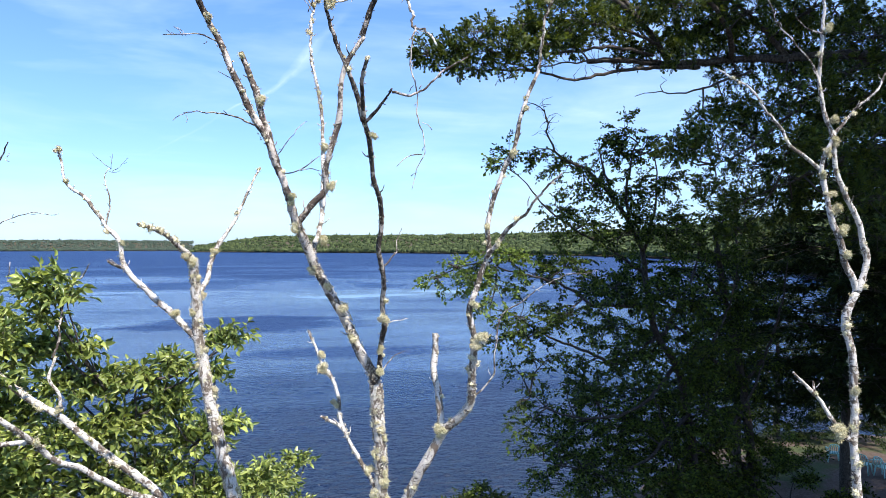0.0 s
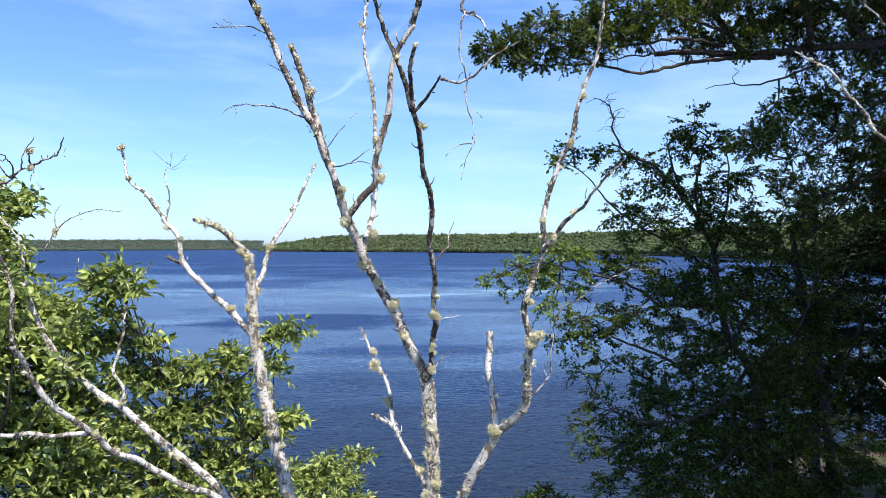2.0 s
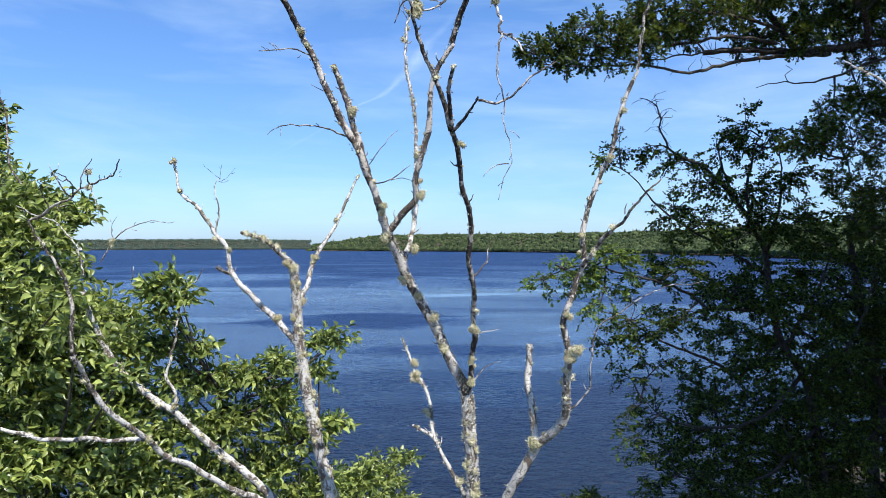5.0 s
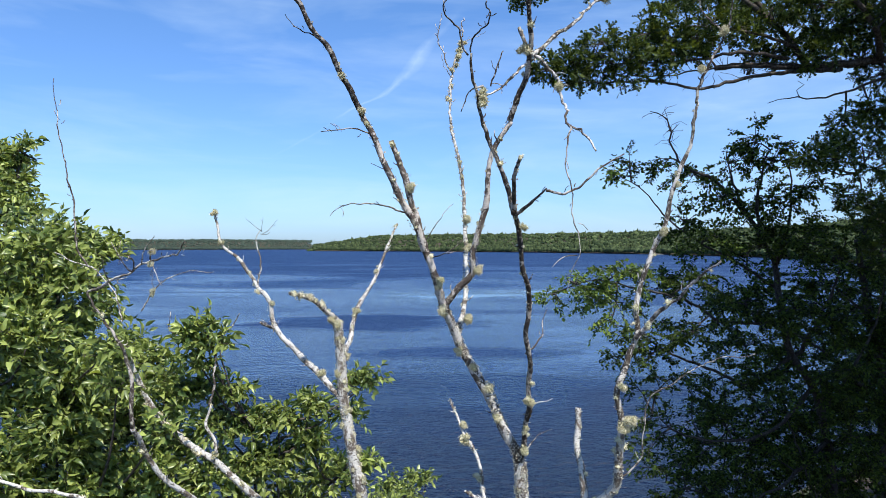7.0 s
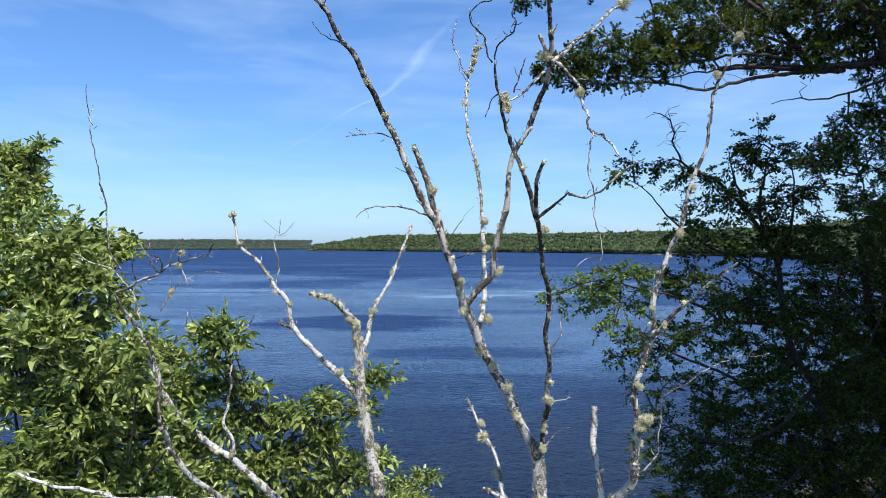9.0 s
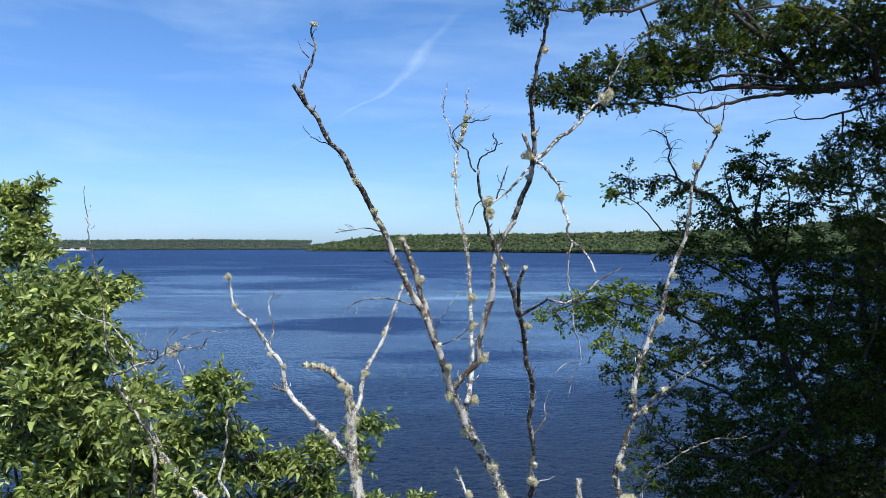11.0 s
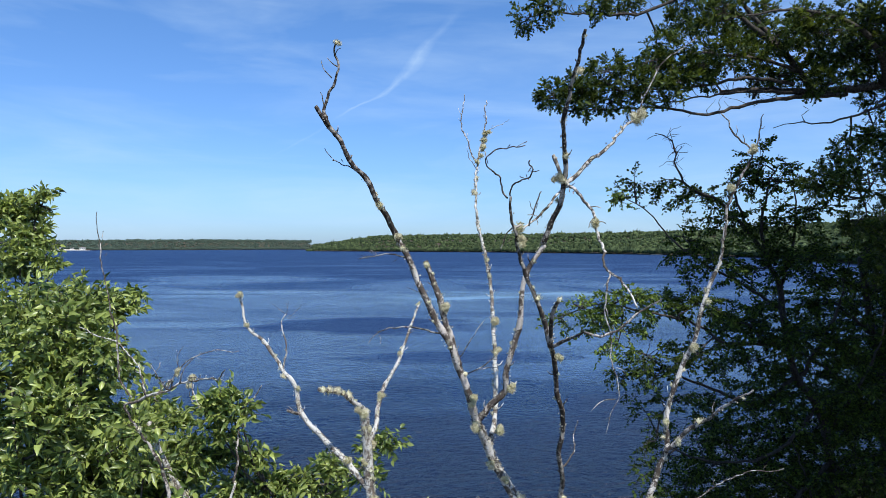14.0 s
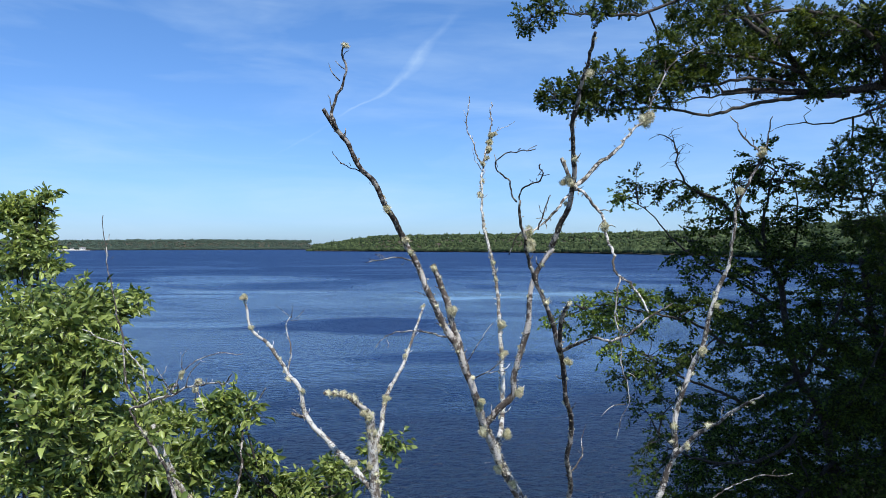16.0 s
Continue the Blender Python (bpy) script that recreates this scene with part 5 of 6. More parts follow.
# this one takes the near-black leaf, with part of its shade in the colour
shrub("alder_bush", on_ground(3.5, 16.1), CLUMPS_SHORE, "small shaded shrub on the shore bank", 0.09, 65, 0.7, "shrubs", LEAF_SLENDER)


# ------------------------------------------------------------------ large trees
def leafy_tree(name, base, trunk, limbs, clumps, label, mats, leaf, shape, seed, per, density, girth, width=1.0, rosette=False, flat=0.7, most=0.24, spread=0.5):
    """trunk and limbs: point lists (limbs with two girths); clumps of leafy twigs hang on the limb that is nearest."""
    tree = thing(name, base, label, "tree")
    bark, green = mats
    fol = Foliage(seed, leaf, per, leaf * 0.6, 0.3, 0.7, rosette)
    rng = fol.rng
    line = spline(trunk, 0.25)
    v, f = tube_data(line, girth, girth * 0.45, 14, 0.12, 0.02, seed)
    part("trunk", mesh_of("trunk", v, f, bark), tree)
    bones = list(line[len(line) // 3:])
    bare = Heap()
    for n, (r0, r1, pts) in enumerate(limbs):
        line = spline(pts, 0.15)
        v, f = tube_data(line, r0, r1, 9, 0.14, 0.05, seed + n * 2.3)
        part("limb", mesh_of("limb", v, f, bark), tree)
        bones.extend(line)
        # bare side twigs along the outer part of the limb
        for i in range(len(line) // 4, len(line) - 1):
            for _ in range(2):
                way = (line[i + 1] - line[i]).normalized() * 0.7 + Vector(rng.normal(0, 0.6, 3))
                way.normalize()
                ln = rng.uniform(0.15, 0.55)
                run = [line[i]]
                for _ in range(4):
                    way = (way + Vector(rng.normal(0, 0.38, 3))).normalized()
                    run.append(run[-1] + way * ln * 0.25)
                if r1 > 0.0065 and run[-1].z > line[i].z - 0.10:
                    v, f = tube_data(run, 0.007, 0.0022, 4, 0.0)
                    bare.add(v, f)
    bones_a = np.array([q[:] for q in bones])
    wood = Heap()
    for n, (x, y, z, r) in enumerate(clumps):
        c = np.array((x, y, z))
        near = bones_a[np.argmin(np.linalg.norm(bones_a - c, axis=1))]
        if np.linalg.norm(near - c) > 0.3:
            mid = (near + c) / 2 + rng.normal(0, 0.1, 3)
            v, f = tube_data(spline([near, mid, c], 0.15), 0.022, 0.008, 6, 0.1, 0.02, seed + n)
            wood.add(v, f)
        for _ in range(int(4 + 12 * r)):
            d = rng.normal(0, 1, 3) * (1, 1, flat)
            d /= np.linalg.norm(d)
            end = c + d * max(0.06, r - 0.6 * most) * rng.uniform(0.55, 1.0)
            st = c + (near - c) * rng.uniform(0, 0.3)
            v, f = tube_data([Vector(st), Vector((st + end) / 2 + rng.normal(0, 0.05, 3)), Vector(end)], 0.012, 0.004, 4, 0.0)
            wood.add(v, f)
            for q in range(int(density * 15 * (0.45 + 0.6 * r))):
                w = 1.02 - spread * rng.random() ** 1.8
                fol.twig(st + (end - st) * w + rng.normal(0, 0.035 if rosette else 0.07, 3), d * (0.7 if rosette else 0.3) + rng.normal(0, 0.6, 3) + np.array((0, 0, 0.1)), most, girth=0.0025, wood=(q % 4 == 0))
    tagged(part("branch", wood.mesh("branch", bark), tree), kind="stuff")
    tagged(part("bare_twig", bare.mesh("bare_twig", bark), tree), kind="stuff")
    tagged(part("twig", fol.twigs.mesh("twig", bark), tree), kind="stuff")
    part("crown", fol.mesh("crown", shape, green, width), tree)
    return tree


def airy_tree(base, trunk, limbs, clumps, label, leaf, seed, density, girth):
    """A slender tree: each clump is a spray of arching branchlets, with small leaves set along side twigs and gaps between."""
    tree = thing("slender_tree", base, label, "tree")
    dark_fol = Foliage(seed, leaf, 6, leaf * 0.42, 0.3, 0.55, toss=0.6)
    bright_fol = Foliage(seed + 1, leaf, 7, leaf * 0.42, 0.3, 0.55, toss=0.6)
    rng = dark_fol.rng
    line = spline(trunk, 0.25)
    v, f = tube_data(line, girth, girth * 0.45, 14, 0.12, 0.03, seed)
    part("trunk", mesh_of("trunk", v, f, BARK_SLENDER), tree)
    bones = list(line[len(line) // 3:])
    for n, (r0, r1, pts) in enumerate(limbs):
        line = spline(pts, 0.15)
        v, f = tube_data(line, r0, r1, 9, 0.14, 0.06, seed + n * 2.3)
        part("limb", mesh_of("limb", v, f, BARK_SLENDER), tree)
        bones.extend(line)
    bones_a = np.array([q[:] for q in bones])
    wood = Heap()
    for n, (x, y, z, r) in enumerate(clumps):
        c = np.array((x, y, z))
        near = bones_a[np.argmin(np.linalg.norm(bones_a - c, axis=1) + 0.5 * np.maximum(0, bones_a[:, 2] - z))]
        mid = (near + c) / 2 + rng.normal(0, 0.08, 3) + (0, 0, 0.06)
        arm = spline([near, mid, c], 0.12)
        v, f = tube_data(arm, 0.022, 0.008, 6, 0.1, 0.02, seed + n)
        wood.add(v, f)
        out = (c - near) / max(np.linalg.norm(c - near), 1e-3)
        # the outer left tips take the leaf with sunlight painted in
        fol = bright_fol if x < 3.6 else dark_fol
        for _ in range(int(density * (4 + 15 * r) * (1.0 if z > 8.6 else 0.52 if x < 6.3 else 0.95))):
            d = rng.normal(0, 1, 3) * (1, 1, 0.55)
            d = d / np.linalg.norm(d) + 0.35 * out
            d /= np.linalg.norm(d)
            st = np.array(arm[int(len(arm) * rng.uniform(0.35, 0.999))])
            ln = r * rng.uniform(0.55, 1.15) + 0.08
            side = np.cross(d, (0, 0, 1.0))
            bend = side * rng.normal(0, 0.12) * ln
            run = [st + d * ln * w + bend * math.sin(math.pi * w) + np.array((0, 0, 0.22 * ln * w - 0.38 * ln * w * w)) for w in (0, 0.25, 0.5, 0.75, 1.0)]
            v, f = tube_data([Vector(q) for q in run], 0.009, 0.003, 4, 0.0)
            wood.add(v, f)
            for k in range(max(3, int(ln / 0.062))):
                w = rng.uniform(0.22, 1.0)
                i = min(3, int(w * 4))
                p = run[i] + (run[i + 1] - run[i]) * (w * 4 - i)
                way = (run[i + 1] - run[i]) / max(np.linalg.norm(run[i + 1] - run[i]), 1e-4)
                fol.twig(p, way * 0.7 + side * (1 if k % 2 else -1) * 0.8 + rng.normal(0, 0.35, 3), 0.2, 0.0025, wood=(k % 3 == 0))
    tagged(part("branch", wood.mesh("branch", BARK_SLENDER), tree), kind="stuff")
    tagged(part("twig", dark_fol.twigs.mesh("twig", BARK_SLENDER), tree), kind="stuff")
    part("crown", dark_fol.mesh("crown", SMALL, LEAF_SLENDER, 1.15), tree)
    if bright_fol.pos:
        tagged(part("twig", bright_fol.twigs.mesh("twig", BARK_SLENDER), tree), kind="stuff")
        part("sunlit_leaves", bright_fol.mesh("sunlit_leaves", SMALL, LEAF_SUNLIT, 1.15), tree, "bright yellow-green leaf tips, sunlight in their colour")
    return tree


# slender many-stemmed tree by the shore
SLENDER_TRUNK = [(8.8, 15.6, 1.2), (8.7, 15.5, 3.5), (8.56, 15.5, 5.7), (8.37, 15.5, 7.1), (8.1, 15.5, 8.2), (7.6, 15.5, 8.9), (7.34, 15.5, 10.1), (7.3, 15.6, 10.9)]
SLENDER_LIMBS = []
SLENDER_LIMBS.append((0.06, 0.008, [(7.3, 15.6, 10.9), (6.96, 15.6, 11.6), (6.58, 15.6, 12.1), (5.93, 15.6, 12.8), (5.2, 15.5, 13.1), (4.92, 15.4, 13.5), (4.80, 15.2, 13.95), (4.62, 15.1, 14.17), (4.30, 15.0, 14.2)]))
SLENDER_LIMBS.append((0.045, 0.010, [(6.96, 15.6, 11.6), (6.8, 15.4, 12.4), (6.9, 15.3, 13.1), (7.1, 15.3, 13.6)]))
SLENDER_LIMBS.append((0.04, 0.010, [(6.58, 15.6, 12.1), (6.4, 15.8, 12.9), (6.3, 15.9, 13.5)]))
SLENDER_LIMBS.append((0.045, 0.010, [(7.3, 15.6, 10.9), (7.6, 15.6, 11.9), (7.7, 15.7, 12.8), (7.7, 15.8, 13.3)]))
SLENDER_LIMBS.append((0.05, 0.010, [(7.6, 15.5, 8.9), (6.64, 15.3, 8.3), (5.82, 15.3, 8.6), (4.9, 15.3, 8.95), (4.16, 15.3, 9.4), (3.5, 15.3, 9.65)]))
SLENDER_LIMBS.append((0.04, 0.008, [(7.34, 15.5, 9.6), (5.85, 14.9, 9.72), (5.2, 14.9, 10.1), (4.32, 14.3, 10.37), (3.54, 13.86, 10.53), (2.71, 13.4, 10.68), (1.99, 13.4, 10.41)]))
SLENDER_LIMBS.append((0.04, 0.008, [(7.3, 15.6, 10.4), (6.3, 15.0, 10.9), (5.4, 15.0, 11.4), (4.7, 15.0, 11.9), (4.2, 15.0, 12.5), (3.6, 15.0, 12.9)]))
SLENDER_LIMBS.append((0.05, 0.010, [(8.1, 15.5, 8.2), (7.0, 15.0, 7.4), (6.0, 14.8, 7.2), (5.0, 14.8, 7.3), (4.3, 14.8, 7.8)]))
SLENDER_LIMBS.append((0.05, 0.010, [(8.4, 15.5, 7.0), (7.2, 15.0, 6.2), (6.2, 14.8, 5.9), (5.2, 14.8, 6.1), (4.6, 14.8, 6.3)]))
SLENDER_LIMBS.append((0.05, 0.010, [(8.5, 15.5, 6.0), (7.4, 15.0, 5.0), (6.3, 14.8, 4.8), (5.2, 14.8, 5.2)]))
SLENDER_LIMBS.append((0.05, 0.010, [(8.3, 15.5, 7.6), (8.9, 15.4, 8.6), (9.4, 15.4, 9.6), (9.7, 15.5, 10.6)]))
SLENDER_LIMBS.append((0.05, 0.010, [(7.7, 15.5, 8.9), (8.4, 15.6, 9.9), (8.8, 15.7, 10.9), (9.0, 15.7, 11.7)]))
SLENDER_LIMBS.append((0.05, 0.010, [(8.5, 15.5, 6.0), (9.2, 15.2, 6.6), (9.9, 15.2, 7.6), (10.3, 15.2, 8.6)]))
SLENDER_LIMBS.append((0.05, 0.010, [(8.6, 15.5, 4.8), (8.0, 15.0, 5.6), (7.6, 14.9, 6.6), (7.2, 14.8, 7.6)]))
HOOK = spline(SLENDER_LIMBS[0][2][4:], 0.05)
hook_rng = random.Random(17)
for n in range(24):
    st = HOOK[int(hook_rng.uniform(0.05, 0.97) * len(HOOK))]
    way = Vector((hook_rng.gauss(0, 1), hook_rng.gauss(0, 0.7), hook_rng.gauss(0.35, 0.8))).normalized()
    ln = hook_rng.uniform(0.15, 0.42)
    bow = Vector((hook_rng.gauss(0, 0.05), 0, hook_rng.gauss(0.03, 0.05)))
    SLENDER_LIMBS.append((0.0065, 0.003, [tuple(st), tuple(st + way * ln * 0.5 + bow), tuple(st + way * ln)]))
airy_tree(on_ground(8.8, 15.6), SLENDER_TRUNK, SLENDER_LIMBS, CLUMPS_SLENDER_TOP + CLUMPS_SLENDER_LOW, "slender leafy tree with airy dark green foliage over the water", 0.085, 71, 1.15, 0.14)
BACK_TRUNK = [(12.2, 18.6, 1.0), (12.0, 18.4, 4), (11.6, 18.3, 7), (11.0, 18.2, 9.5), (10.6, 18.1, 11.5)]
BACK_LIMBS = []
BACK_LIMBS.append((0.06, 0.015, [(11.9, 18.4, 4.5), (10.6, 18.0, 5.6), (9.4, 18.0, 6.4), (8.2, 18.0, 6.8), (7.2, 18.0, 6.6)]))
BACK_LIMBS.append((0.06, 0.015, [(11.6, 18.3, 7.0), (10.4, 18.0, 8.0), (9.4, 18.0, 8.8), (8.4, 18.0, 9.4), (7.4, 18.0, 9.8)]))
BACK_LIMBS.append((0.05, 0.015, [(11.0, 18.2, 9.5), (10.0, 18.0, 10.2), (9.2, 18.0, 10.8)]))
BACK_LIMBS.append((0.05, 0.015, [(11.6, 18.3, 7.0), (12.2, 18.0, 8.2), (12.6, 18.0, 9.4), (12.8, 18.0, 10.6)]))
airy_tree(on_ground(12.2, 18.6), BACK_TRUNK, BACK_LIMBS, CLUMPS_SLENDER_BACK, "shaded leafy tree standing close behind another", 0.09, 72, 1.15, 0.16)

# spreading oak overhead
LOW_PADS = [(1.62, 12.0, 14.42, 0.16), (1.68, 12.24, 14.45, 0.22), (1.99, 12.2, 14.42, 0.18), (2.15, 12.2, 14.62, 0.17), (2.27, 12.2, 14.29, 0.14), (2.41, 12.48, 14.52, 0.2), (2.56, 12.06, 14.82, 0.28), (2.73, 12.54, 14.43, 0.2), (2.87, 12.3, 14.68, 0.28), (3.08, 12.24, 14.3, 0.14), (3.14, 12.12, 14.64, 0.3), (3.41, 12.36, 15.0, 0.28), (3.59, 12.42, 14.54, 0.2), (3.71, 12.6, 15.35, 0.28), (3.81, 12.18, 14.91, 0.28), (3.83, 12.0, 14.61, 0.24), (4.36, 12.48, 15.01, 0.24)]
CLUMPS_OAK = [c for c in CLUMPS_OAK if c[2] > 15.25 or c[0] > 5.2] + LOW_PADS
OAK_TRUNK = [(12.8, 12.6, 2.0), (12.6, 12.5, 6), (12.3, 12.4, 10), (12.0, 12.3, 13.5), (11.9, 12.4, 16), (11.9, 12.6, 19)]
OAK_LIMBS = []
OAK_LIMBS.append((0.11, 0.05, [(12.0, 12.3, 14.2), (10.4, 12.0, 14.7), (8.9, 12.5, 14.75), (8.0, 13.0, 14.8), (6.9, 13.3, 14.75), (5.8, 13.4, 14.8), (5.1, 13.4, 14.75)]))
OAK_LIMBS.append((0.045, 0.008, [(7.42, 13.2, 14.68), (6.49, 13.07, 14.61), (5.59, 12.95, 14.47), (4.8, 12.82, 14.26), (4.39, 12.7, 14.21), (3.78, 12.57, 14.29), (2.93, 12.45, 14.27), (2.3, 12.32, 14.21), (1.72, 12.2, 14.24)]))
OAK_LIMBS.append((0.03, 0.008, [(6.51, 13.1, 14.66), (5.6, 12.97, 14.68), (4.81, 12.85, 14.6), (4.14, 12.72, 14.47), (3.48, 12.6, 14.4)]))
OAK_LIMBS.append((0.035, 0.008, [(6.35, 13.1, 14.85), (5.48, 12.94, 14.92), (4.68, 12.78, 14.77), (4.0, 12.62, 14.65), (3.24, 12.46, 14.6), (2.49, 12.3, 14.54)]))
OAK_LIMBS.append((0.035, 0.008, [(6.56, 13.2, 15.09), (5.72, 13.0, 15.27), (4.89, 12.8, 15.32), (4.1, 12.6, 15.3), (3.52, 12.4, 15.11), (2.77, 12.2, 14.86)]))
OAK_LIMBS.append((0.02, 0.008, [(3.76, 12.5, 14.27), (3.21, 12.37, 14.38), (2.63, 12.23, 14.65), (2.4, 12.1, 14.91)]))
OAK_LIMBS.append((0.07, 0.02, [(6.9, 13.4, 14.7), (6.4, 13.4, 15.4), (5.8, 13.4, 16.1), (5.3, 13.4, 16.7), (4.6, 13.4, 17.4)]))
OAK_LIMBS.append((0.03, 0.006, [(8.3, 12.8, 14.55), (7.48, 13.2, 14.26), (6.93, 13.2, 14.12), (6.4, 13.2, 14.16), (6.0, 13.2, 14.04)]))
OAK_LIMBS.append((0.05, 0.01, [(6.2, 13.4, 15.6), (4.9, 13.2, 16.5), (4.1, 13.2, 16.45), (3.4, 13.2, 16.2), (2.4, 13.2, 16.2), (1.5, 13.2, 16.25)]))
OAK_LIMBS.append((0.06, 0.012, [(10.4, 12.0, 14.7), (9.6, 12.6, 14.1), (8.9, 13.0, 13.4), (8.2, 13.2, 12.9), (7.7, 13.2, 12.7)]))
OAK_LIMBS.append((0.06, 0.012, [(11.9, 12.3, 13.4), (10.8, 12.4, 13.0), (9.8, 12.6, 12.6), (8.8, 12.8, 12.2)]))
OAK_LIMBS.append((0.06, 0.012, [(8.9, 12.5, 14.75), (8.2, 12.6, 15.5), (7.5, 12.8, 16.2), (6.9, 12.8, 16.9)]))
OAK_LIMBS.append((0.06, 0.012, [(8.0, 13.0, 14.8), (7.4, 12.2, 15.2), (6.6, 11.8, 15.6), (5.6, 11.8, 15.8), (4.6, 12.0, 15.7)]))
OAK_LIMBS.append((0.08, 0.02, [(11.9, 12.3, 15.5), (10.2, 11.6, 16.6), (8.6, 11.2, 17.3), (7.0, 11.0, 17.7), (5.4, 11.0, 17.8)]))
OAK_LIMBS.append((0.08, 0.02, [(11.9, 12.3, 16.5), (10.4, 13.0, 17.6), (8.8, 13.6, 18.3), (7.0, 13.8, 18.5), (5.2, 13.8, 18.3)]))
OAK_LIMBS.append((0.08, 0.02, [(12.0, 12.3, 14.5), (11.0, 11.0, 15.4), (10.0, 10.0, 16.0), (8.8, 9.4, 16.6), (7.6, 9.2, 17.0)]))
OAK_LIMBS.append((0.08, 0.02, [(11.9, 12.5, 17.5), (11.0, 11.4, 18.8), (9.6, 10.6, 19.6), (8.2, 10.4, 20.0)]))
OAK_LIMBS.append((0.009, 0.004, [(6.62, 13.2, 14.14), (6.55, 13.2, 14.27), (6.66, 13.2, 14.38), (6.58, 13.2, 14.45)]))
OAK = leafy_tree("oak_tree", on_ground(12.8, 12.6), OAK_TRUNK, OAK_LIMBS, CLUMPS_OAK + CLUMPS_OAK_EDGE + CLUMPS_OAK_INNER + CLUMPS_OAK_FILL, "large spreading oak with level limbs and dark green leaves", (BARK_OAK, LEAF_OAK), 0.12, LOBED, 81, 7, 0.77, 0.26, 1.0, True, 0.30)


def shade_crown(tree, seed, count):
    """Unseen leaves added above the oak to keep sun off the trees below."""
    fol = Foliage(seed, 0.2, 7, 0.1, 0.3, 0.7, True)
    rng = fol.rng
    for _ in range(count):
        c = np.array((rng.uniform(8.3, 18.5), rng.uniform(4.0, 13.5), rng.uniform(17.8, 21)))
        for _ in range(30):
            d = rng.normal(0, 1, 3)
            fol.twig(c + d / np.linalg.norm(d) * rng.uniform(0.2, 0.8), d, 0.3, wood=False)
    part("shade_crown", fol.mesh("shade_crown", SMALL, LEAF_OAK, 1.3), tree)


shade_crown(OAK, 8, 430)


# ------------------------------------------------------------------ dense evergreens in the shade
def evergreen(base, height, radius, seed, label, full=4, low=0.33):
    tree = thing("hemlock_tree", base, label, "tree", "evergreens")
    fol = Foliage(seed, 0.24, 7, 0.07, 0.4, 0.7)
    rng = fol.rng
    foot = Vector(base)
    v, f = tube_data(spline([foot - Vector((0, 0, 0.2)), foot + Vector((0.1, 0, height * 0.5)), foot + Vector((0, 0, height))], 0.4), 0.2, 0.02, 12, 0.1, 0.02, seed)
    part("trunk", mesh_of("trunk", v, f, BARK_OAK), tree)
    wood = Heap()
    for k in range(int(height * 15)):
        s = rng.uniform(low, 1.0)
        a = rng.uniform(0, math.tau)
        ln = radius * (1.04 - s ** 3.4) ** 0.6 * rng.uniform(0.65, 1.1) + 0.15
        d = np.array((math.cos(a), math.sin(a), 0.12))
        st = np.array(base) + (0, 0, s * height)
        end = st + d * ln + (0, 0, -0.18 * ln)
        v, f = tube_data([Vector(st), Vector(st + d * ln * 0.5), Vector(end)], 0.02, 0.004, 4, 0.0)
        wood.add(v, f)
        for _ in range(int(ln * full)):
            w = rng.uniform(0.25, 1.0)
            fol.twig(st + (end - st) * w, d * 0.7 + rng.normal(0, 0.6, 3) * (1, 1, 0.5), wood=False)
    tagged(part("branch", wood.mesh("branch", BARK_OAK), tree), kind="stuff")
    part("crown", fol.mesh("crown", SPRAY, NEEDLE), tree)


evergreen(on_ground(15.8, 19.5), 14.2, 3.6, 91, "tall dense dark evergreen on the shaded bank", 9)
evergreen(on_ground(14.6, 23.5), 11.6, 2.2, 99, "smaller evergreen with a sunlit top on the bank", 5)
evergreen(on_ground(17.5, 18.0), 13.5, 3.2, 92, "dense dark evergreen standing on the shaded bank")
evergreen(on_ground(22.0, 21.6), 13.0, 4.2, 93, "dense dark evergreen standing on the shaded bank")


# the next five stand out of view, added to shade the bank and trees
evergreen(on_ground(21.5, 17.0), 14.0, 4.0, 94, "dense dark evergreen standing on the shaded bank")
evergreen(on_ground(25.5, 21.0), 14.5, 4.4, 95, "dense dark evergreen standing on the shaded bank")
evergreen(on_ground(17.0, 12.5), 15.0, 3.4, 96, "dense dark evergreen standing on the shaded bank")
evergreen(on_ground(17.5, 8.5), 15.0, 4.0, 101, "dense dark evergreen standing on the shaded bank")
evergreen(on_ground(14.5, 4.5), 15.0, 3.6, 102, "dense dark evergreen standing on the shaded bank")
evergreen(on_ground(27.3, 33.6), 9.0, 2.8, 97, "bushy dark evergreen with low branches near the water", 7, 0.05)
evergreen(on_ground(24.6, 35.6), 8.5, 2.6, 98, "bushy dark evergreen with low branches near the water", 7, 0.05)


def undergrowth(x, y, wide, high, seed):
    """A low shaded bush on the bank, its shade partly in the near-black leaf colour."""
    rng = random.Random(seed)
    z = land(math.degrees(math.atan2(x, y)), math.hypot(x, y))
    clumps = [(x + rng.uniform(-wide, wide), y + rng.uniform(-wide, wide), z + high * rng.uniform(0.35, 0.9), rng.uniform(0.4, 0.65)) for _ in range(9)]
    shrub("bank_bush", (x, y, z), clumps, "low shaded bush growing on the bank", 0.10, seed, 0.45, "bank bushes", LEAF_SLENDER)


for n, (x, y, wide, high) in enumerate([(13.0, 21.5, 1.2, 2.4), (16.5, 23.5, 1.3, 2.2), (14.5, 17.5, 1.2, 2.6), (18.5, 26.5, 1.2, 1.8), (11.5, 19.0, 1.1, 2.6), (10.0, 14.0, 1.3, 3.0), (13.5, 14.5, 1.3, 3.0)]):
    undergrowth(x, y, wide, high, 200 + n)


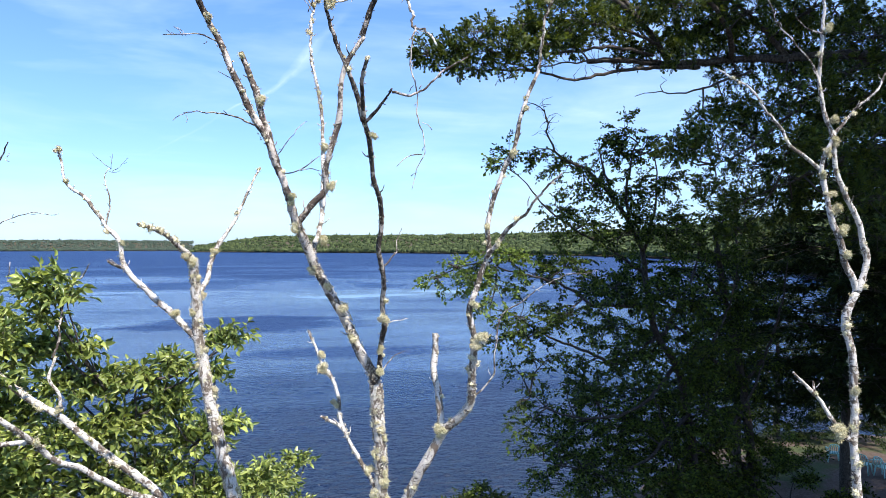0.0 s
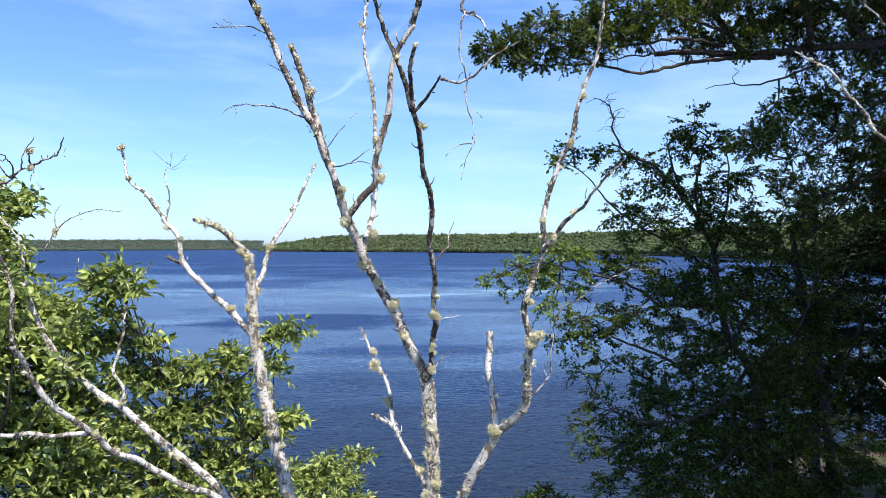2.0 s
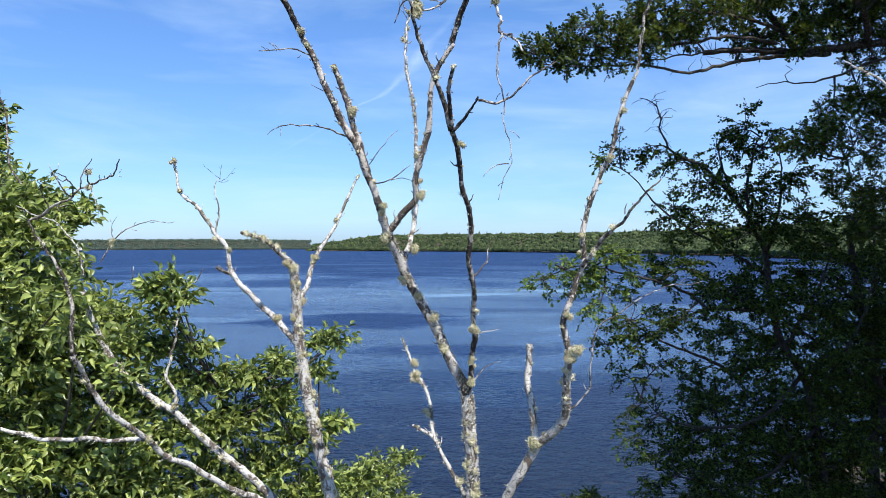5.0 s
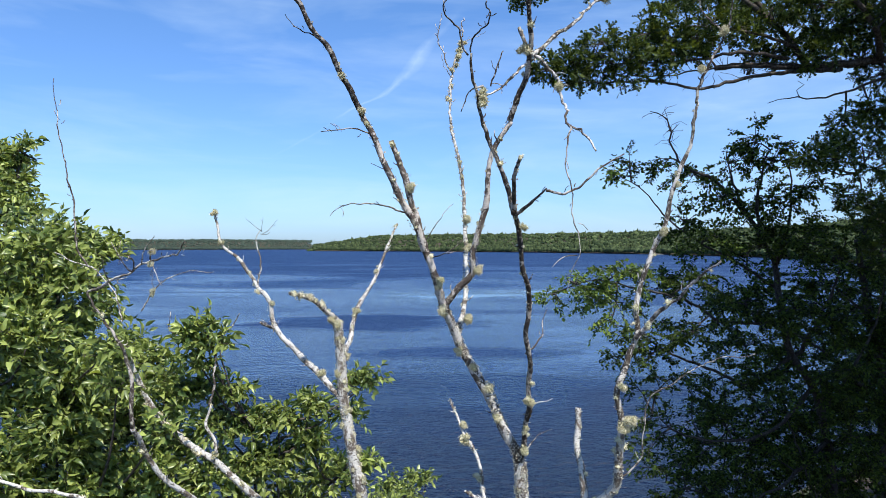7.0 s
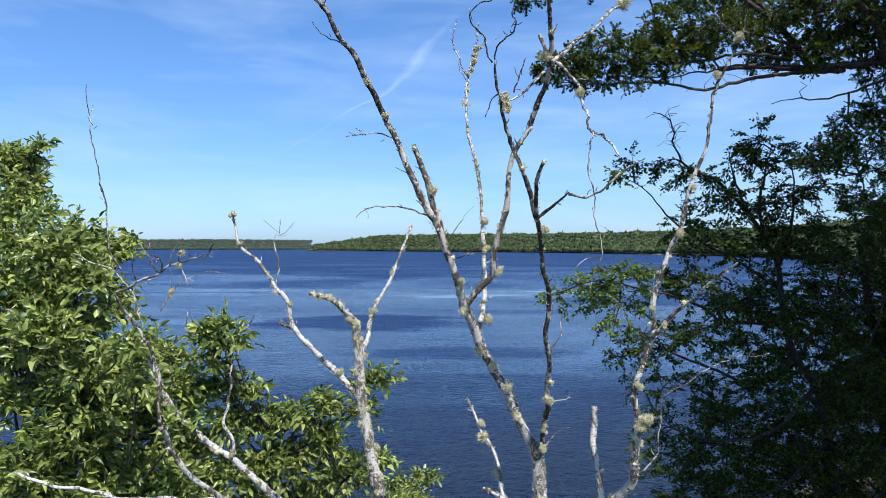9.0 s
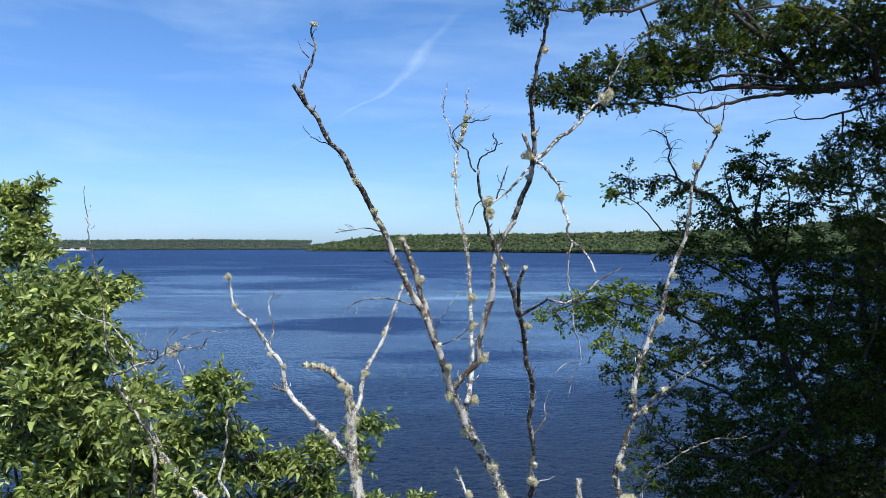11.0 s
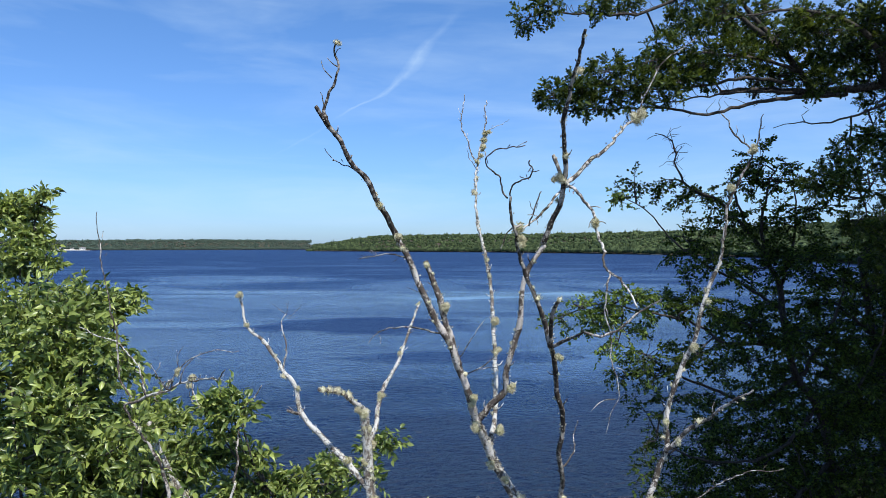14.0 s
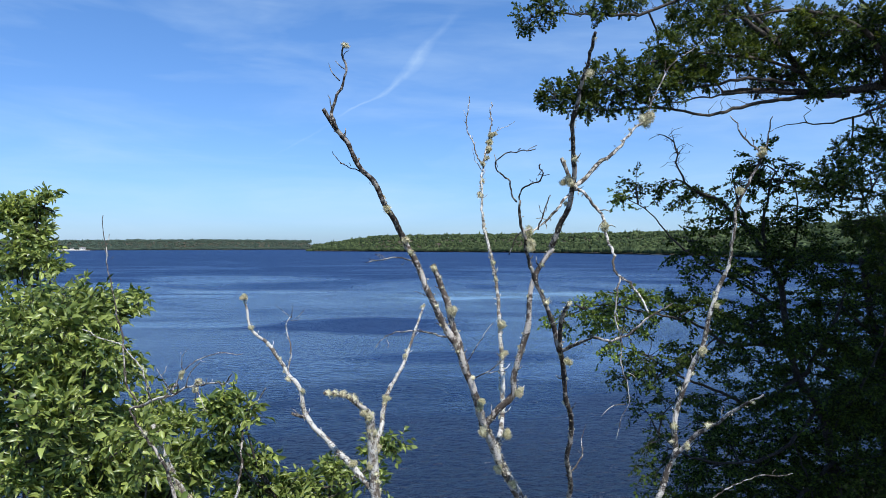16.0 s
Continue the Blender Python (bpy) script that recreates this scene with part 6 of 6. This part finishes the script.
# ------------------------------------------------------------------ garden chairs on the bank
def lawn_chair(base, turn):
    chair = thing("lawn_chair", base, "teal moulded plastic garden chair on the bank", "chair", "garden chairs")
    m = Matrix.Translation(base) @ Matrix.Rotation(radians(turn), 4, "Z")

    def bar(name, pts, r0, r1, sides=8):
        v, f = tube_data([m @ Vector(p) for p in pts], r0, r1, sides, 0.0)
        part(name, mesh_of(name, v, f, PLASTIC), chair)

    for sx in (-1, 1):
        for sy in (-1, 1):
            bar("leg", [(0.25 * sx, 0.24 * sy, 0.0), (0.22 * sx, 0.21 * sy, 0.2), (0.20 * sx, 0.19 * sy, 0.42)], 0.024, 0.03)
        bar("armrest", [(0.26 * sx, -0.22, 0.40), (0.28 * sx, -0.22, 0.62), (0.28 * sx, 0.0, 0.65), (0.26 * sx, 0.24, 0.66)], 0.022, 0.022)
    bm = bmesh.new()
    bmesh.ops.create_cube(bm, size=1.0, matrix=m @ Matrix.Translation((0, 0, 0.42)) @ Matrix.Diagonal((0.46, 0.46, 0.03, 1)))
    bmesh.ops.bevel(bm, geom=bm.edges[:], offset=0.012, segments=2, affect="EDGES")
    me = bpy.data.meshes.new("seat")
    bm.to_mesh(me), bm.free()
    me.materials.append(PLASTIC)
    part("seat", me, chair)
    bar("back_rim", [(-0.24, 0.22, 0.42), (-0.25, 0.28, 0.66), (-0.16, 0.31, 0.84), (0, 0.32, 0.88), (0.16, 0.31, 0.84), (0.25, 0.28, 0.66), (0.24, 0.22, 0.42)], 0.022, 0.022)
    for k in range(5):
        x = -0.16 + 0.08 * k
        bar("slat", [(x * 0.8, 0.225, 0.43), (x, 0.28, 0.65), (x * 0.95, 0.315, 0.85 - abs(x) * 0.2)], 0.017, 0.015, 6)


for n, (x, y, turn) in enumerate([(22.8, 28.8, 150), (23.3, 28.4, 165), (22.7, 26.8, 120), (23.1, 26.2, 100)]):
    lawn_chair(on_ground(x, y), turn)


# ------------------------------------------------------------------ far shore: a strip of sand and cottages
def sand_material():
    m, t, out = material("pale_sand")
    v = where(t)
    principled(t, out, mixed(t, noise_tex(t, v, 0.3, 4), (0.50, 0.45, 0.36), (0.68, 0.62, 0.52)), 0.95, noise_tex(t, v, 4.0, 4), 0.4, 0.1, 0.1)
    return m


def wall_material(name, a, b):
    m, t, out = material(name)
    v = where(t)
    principled(t, out, mixed(t, noise_tex(t, mapped(t, v, (1, 1, 4)), 1.2, 4), a, b), 0.8, noise_tex(t, v, 3.0, 3), 0.3, 0.03, 0.2)
    return m


SAND = sand_material()
WALL, ROOF = wall_material("white_boards", (0.70, 0.69, 0.66), (0.80, 0.79, 0.76)), wall_material("grey_roof", (0.16, 0.15, 0.15), (0.24, 0.23, 0.22))
GLASS, DOOR = wall_material("dark_window", (0.03, 0.035, 0.04), (0.05, 0.055, 0.06)), wall_material("brown_door", (0.16, 0.10, 0.06), (0.22, 0.14, 0.09))


def sand_strip(a0, a1, wide, label):
    verts, faces = [], []
    n = 40
    for i in range(n + 1):
        a = a0 + (a1 - a0) * i / n
        taper = math.sin(math.pi * (0.03 + 0.94 * i / n)) * (0.8 + 0.4 * noise.noise((i * 0.4, 2, 2)))
        for j in range(4):
            r = shore_far(a) - 4 + (wide * taper + 4) * j / 3
            verts.append((r * math.sin(radians(a)), r * math.cos(radians(a)), 0.06 + (0.9 + wide * 0.09) * taper * j / 3))
    for i in range(n):
        for j in range(3):
            k = i * 4 + j
            faces.append((k, k + 1, k + 5, k + 4))
    tagged(new("beach", mesh_of("beach", verts, faces, SAND)), label, "beach", kind="structure")


sand_strip(-29.6, -26.9, 30, "narrow pale sand beach on the distant shore")
sand_strip(16.6, 17.6, 8, "short pale strip of sand below the woods")


def cottage(a, back, w, d, h, turn):
    r = shore_far(a) + back
    x, y = r * math.sin(radians(a)), r * math.cos(radians(a))
    z = max(1.6, land(a, r)) + 0.4
    house = thing("cottage", (x, y, z), "small white cottage beside the far beach", "house", "far cottages")
    m = Matrix.Translation((x, y, z)) @ Matrix.Rotation(radians(turn), 4, "Z")

    def box(name, sx, sy, sz, at, mat, parent):
        bm = bmesh.new()
        bmesh.ops.create_cube(bm, size=1.0, matrix=m @ Matrix.Translation(at) @ Matrix.Diagonal((sx, sy, sz, 1)))
        me = bpy.data.meshes.new(name)
        bm.to_mesh(me), bm.free()
        me.materials.append(mat)
        return part(name, me, parent)

    wall = box("wall", w, d, h + 1.5, (0, 0, h / 2 - 0.75), WALL, house)
    o, e = 0.6, h * 0.65
    pts = [(-w / 2 - o, -d / 2 - o, h), (w / 2 + o, -d / 2 - o, h), (w / 2 + o, d / 2 + o, h), (-w / 2 - o, d / 2 + o, h), (-w / 2 - o, 0, h + e), (w / 2 + o, 0, h + e)]
    roof = mesh_of("roof", [m @ Vector(p) for p in pts], [(0, 1, 5, 4), (2, 3, 4, 5), (0, 4, 3), (1, 2, 5), (3, 2, 1, 0)], ROOF, False)
    part("roof", roof, house)
    for k in range(3):
        box("window", 1.3, 0.12, 1.3, (-w * 0.32 + k * w * 0.32, -d / 2 - 0.05, h * 0.55), GLASS, wall)
    box("door", 1.0, 0.12, 2.1, (w * 0.16, -d / 2 - 0.06, 1.05), DOOR, wall)


cottage(-27.4, 34, 15, 9, 4, 24)
cottage(-28.1, 36, 9, 8, 3.5, 30)
cottage(-28.9, 38, 11, 8, 3.5, 12)
